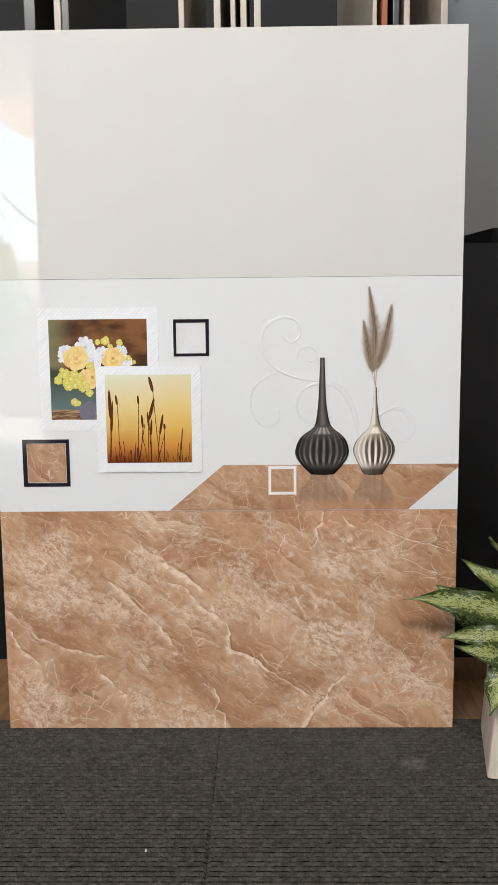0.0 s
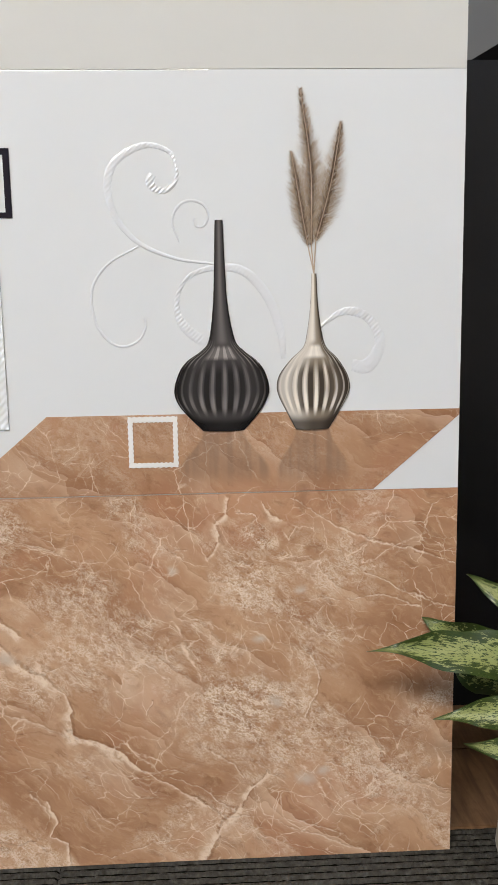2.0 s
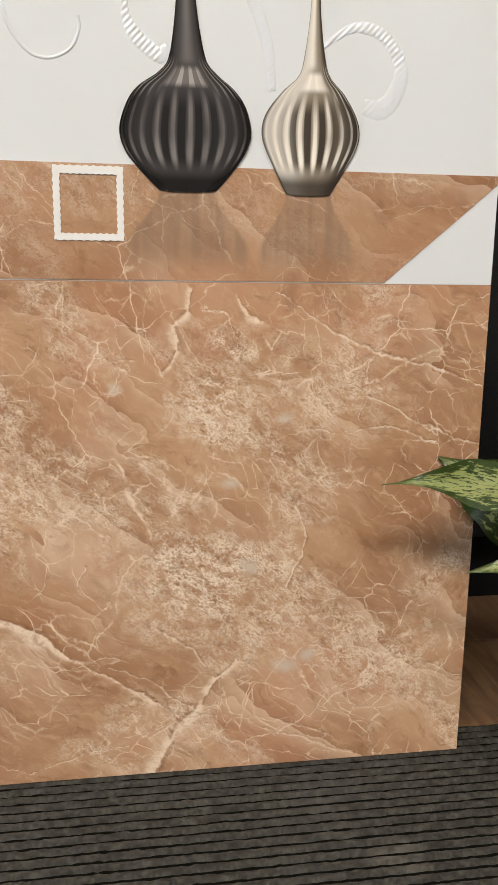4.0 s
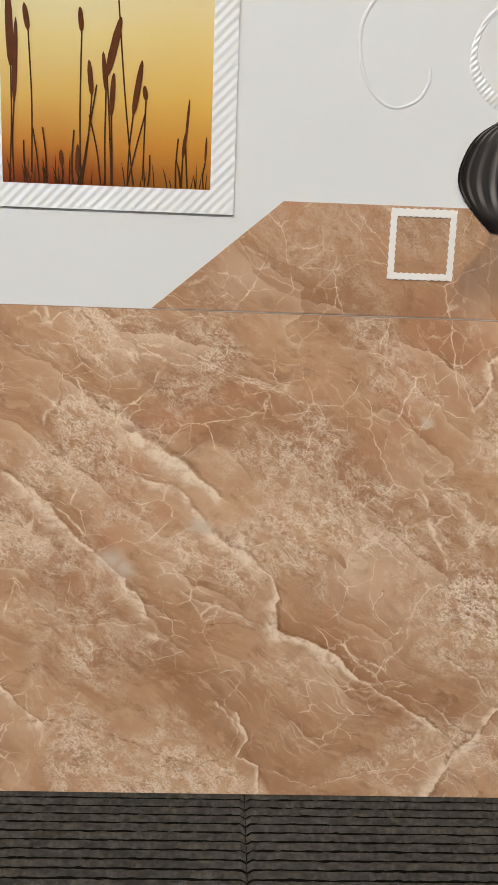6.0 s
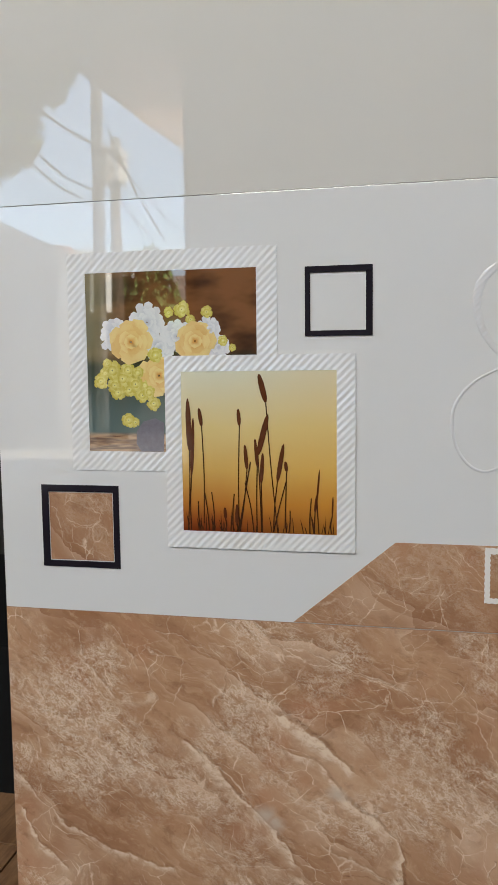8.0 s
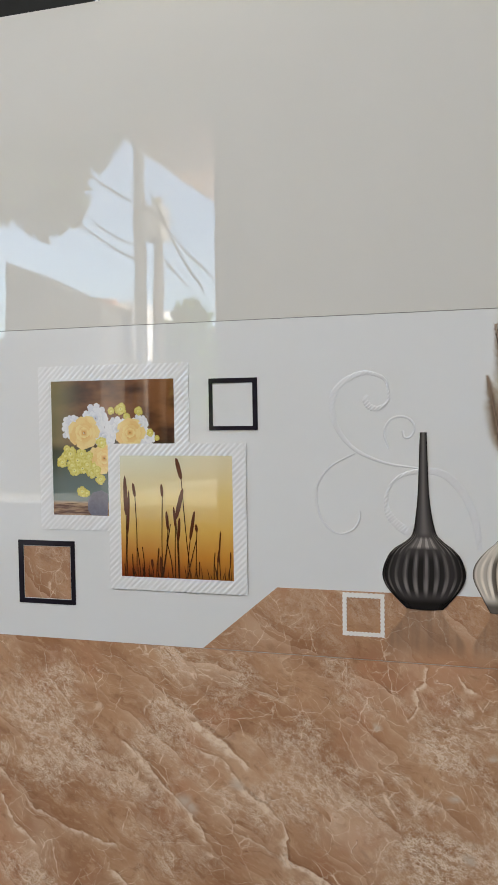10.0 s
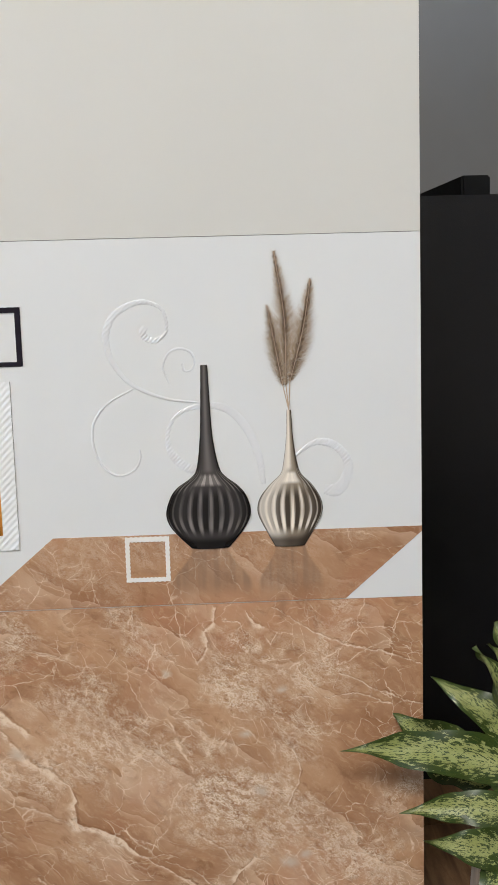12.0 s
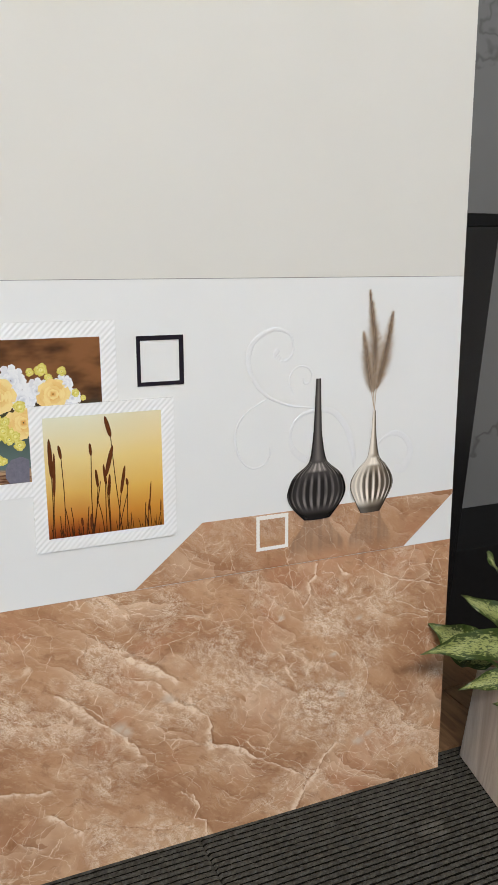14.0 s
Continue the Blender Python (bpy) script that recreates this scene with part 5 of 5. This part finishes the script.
EDGES = [(-0.335, 0.018, 1), (-0.286, 0.011, 0), (-0.274, 0.012, 1), (-0.084, 0.009, 0), (-0.027, 0.011, 0), (0.000, 0.008, 0), (0.016, 0.010, 0), (0.038, 0.011, 0),
         (0.229, 0.007, 0), (0.244, 0.009, 2), (0.262, 0.010, 1), (0.280, 0.009, 0), (0.339, 0.011, 0)]
for x, w, kind in EDGES:
    slab(x, x + w, 0.35, 0.95, 0.69, 1.35, (BEIGE_SLAB, DARK_SLAB, BRICK_RED)[kind], ("beige", "dark", "reddish brown")[kind] + " stone slab seen edge-on in the rack")

# ---- floor coverings ----
def carpet_tile(x0, x1, y0, y1, seed):
    """Loop-pile carpet tile with ribs along x; its pile is uneven."""
    pitch = 0.0074
    ribs = round((y1 - y0) / pitch)
    along = max(2, round((x1 - x0) / (0.003 if y0 > -0.5 and -0.6 < x0 < 0.4 else 0.007)))
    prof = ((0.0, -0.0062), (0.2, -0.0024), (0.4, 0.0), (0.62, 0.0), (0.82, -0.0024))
    verts, faces = [], []
    for r in range(ribs):
        for f, z in prof:
            y = y0 + (r + f) * (y1 - y0) / ribs
            for i in range(along + 1):
                x = x0 + (x1 - x0) * i / along
                q = Vector((x * 110, r * 3.1 + seed * 7, 0))
                p = Vector((x * 310, r * 5.3 + f * 2.0, seed))
                verts.append((x, y + 0.0005 * noise.noise(p) + 0.0005 * noise.noise(q), z - 0.0014 + 0.0005 * noise.noise(p + Vector((3, 8, 1))) + 0.0004 * noise.noise(q + Vector((9, 4, 2))) - (0.002 if i in (0, along) else 0.0)))
    lines = ribs * len(prof)
    for k in range(lines - 1):
        for i in range(along):
            a = k * (along + 1) + i
            faces.append((a, a + 1, a + along + 2, a + along + 1))
    data = bpy.data.meshes.new("carpet_tile")
    data.from_pydata(verts, [], faces)
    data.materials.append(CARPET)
    data.materials.append(CARPET_GROOVE_SHADE)
    # rib flanks beside each groove take the painted shade colour
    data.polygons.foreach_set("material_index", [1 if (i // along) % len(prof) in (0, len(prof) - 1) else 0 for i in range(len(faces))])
    return data


carpet = structure("carpet", box(-1.6, 1.6, -3.2, 0.028, -0.0155, -0.0112), BACKING, "dark charcoal ribbed carpet laid in tiles", "carpet")
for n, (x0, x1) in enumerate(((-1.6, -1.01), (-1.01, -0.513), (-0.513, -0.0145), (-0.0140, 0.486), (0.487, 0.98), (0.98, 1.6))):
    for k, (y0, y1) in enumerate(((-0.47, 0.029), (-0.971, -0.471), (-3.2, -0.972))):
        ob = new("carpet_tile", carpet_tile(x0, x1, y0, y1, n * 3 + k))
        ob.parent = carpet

wood_floor = structure("wood_floor", box(-3.4, 3.4, 0.03, 2.2, -0.0155, -0.012), BACKING, "brown wood-effect floor tiles", "floor tiles")
plank = box(-0.2, 0.2, -0.06, 0.06, -0.0115, -0.004, 0.0012)
plank_data = bpy.data.meshes.new("floor_tile")
plank.to_mesh(plank_data)
plank.free()
plank_data.materials.append(FLOOR_WOOD)
for i in range(-4, 5):
    for k in range(5):
        ob = new("floor_tile", plank_data)
        ob.parent = wood_floor
        ob.location = (0.22 + i * 0.402 + (k % 2) * 0.2, 0.0925 + k * 0.1215, 0)
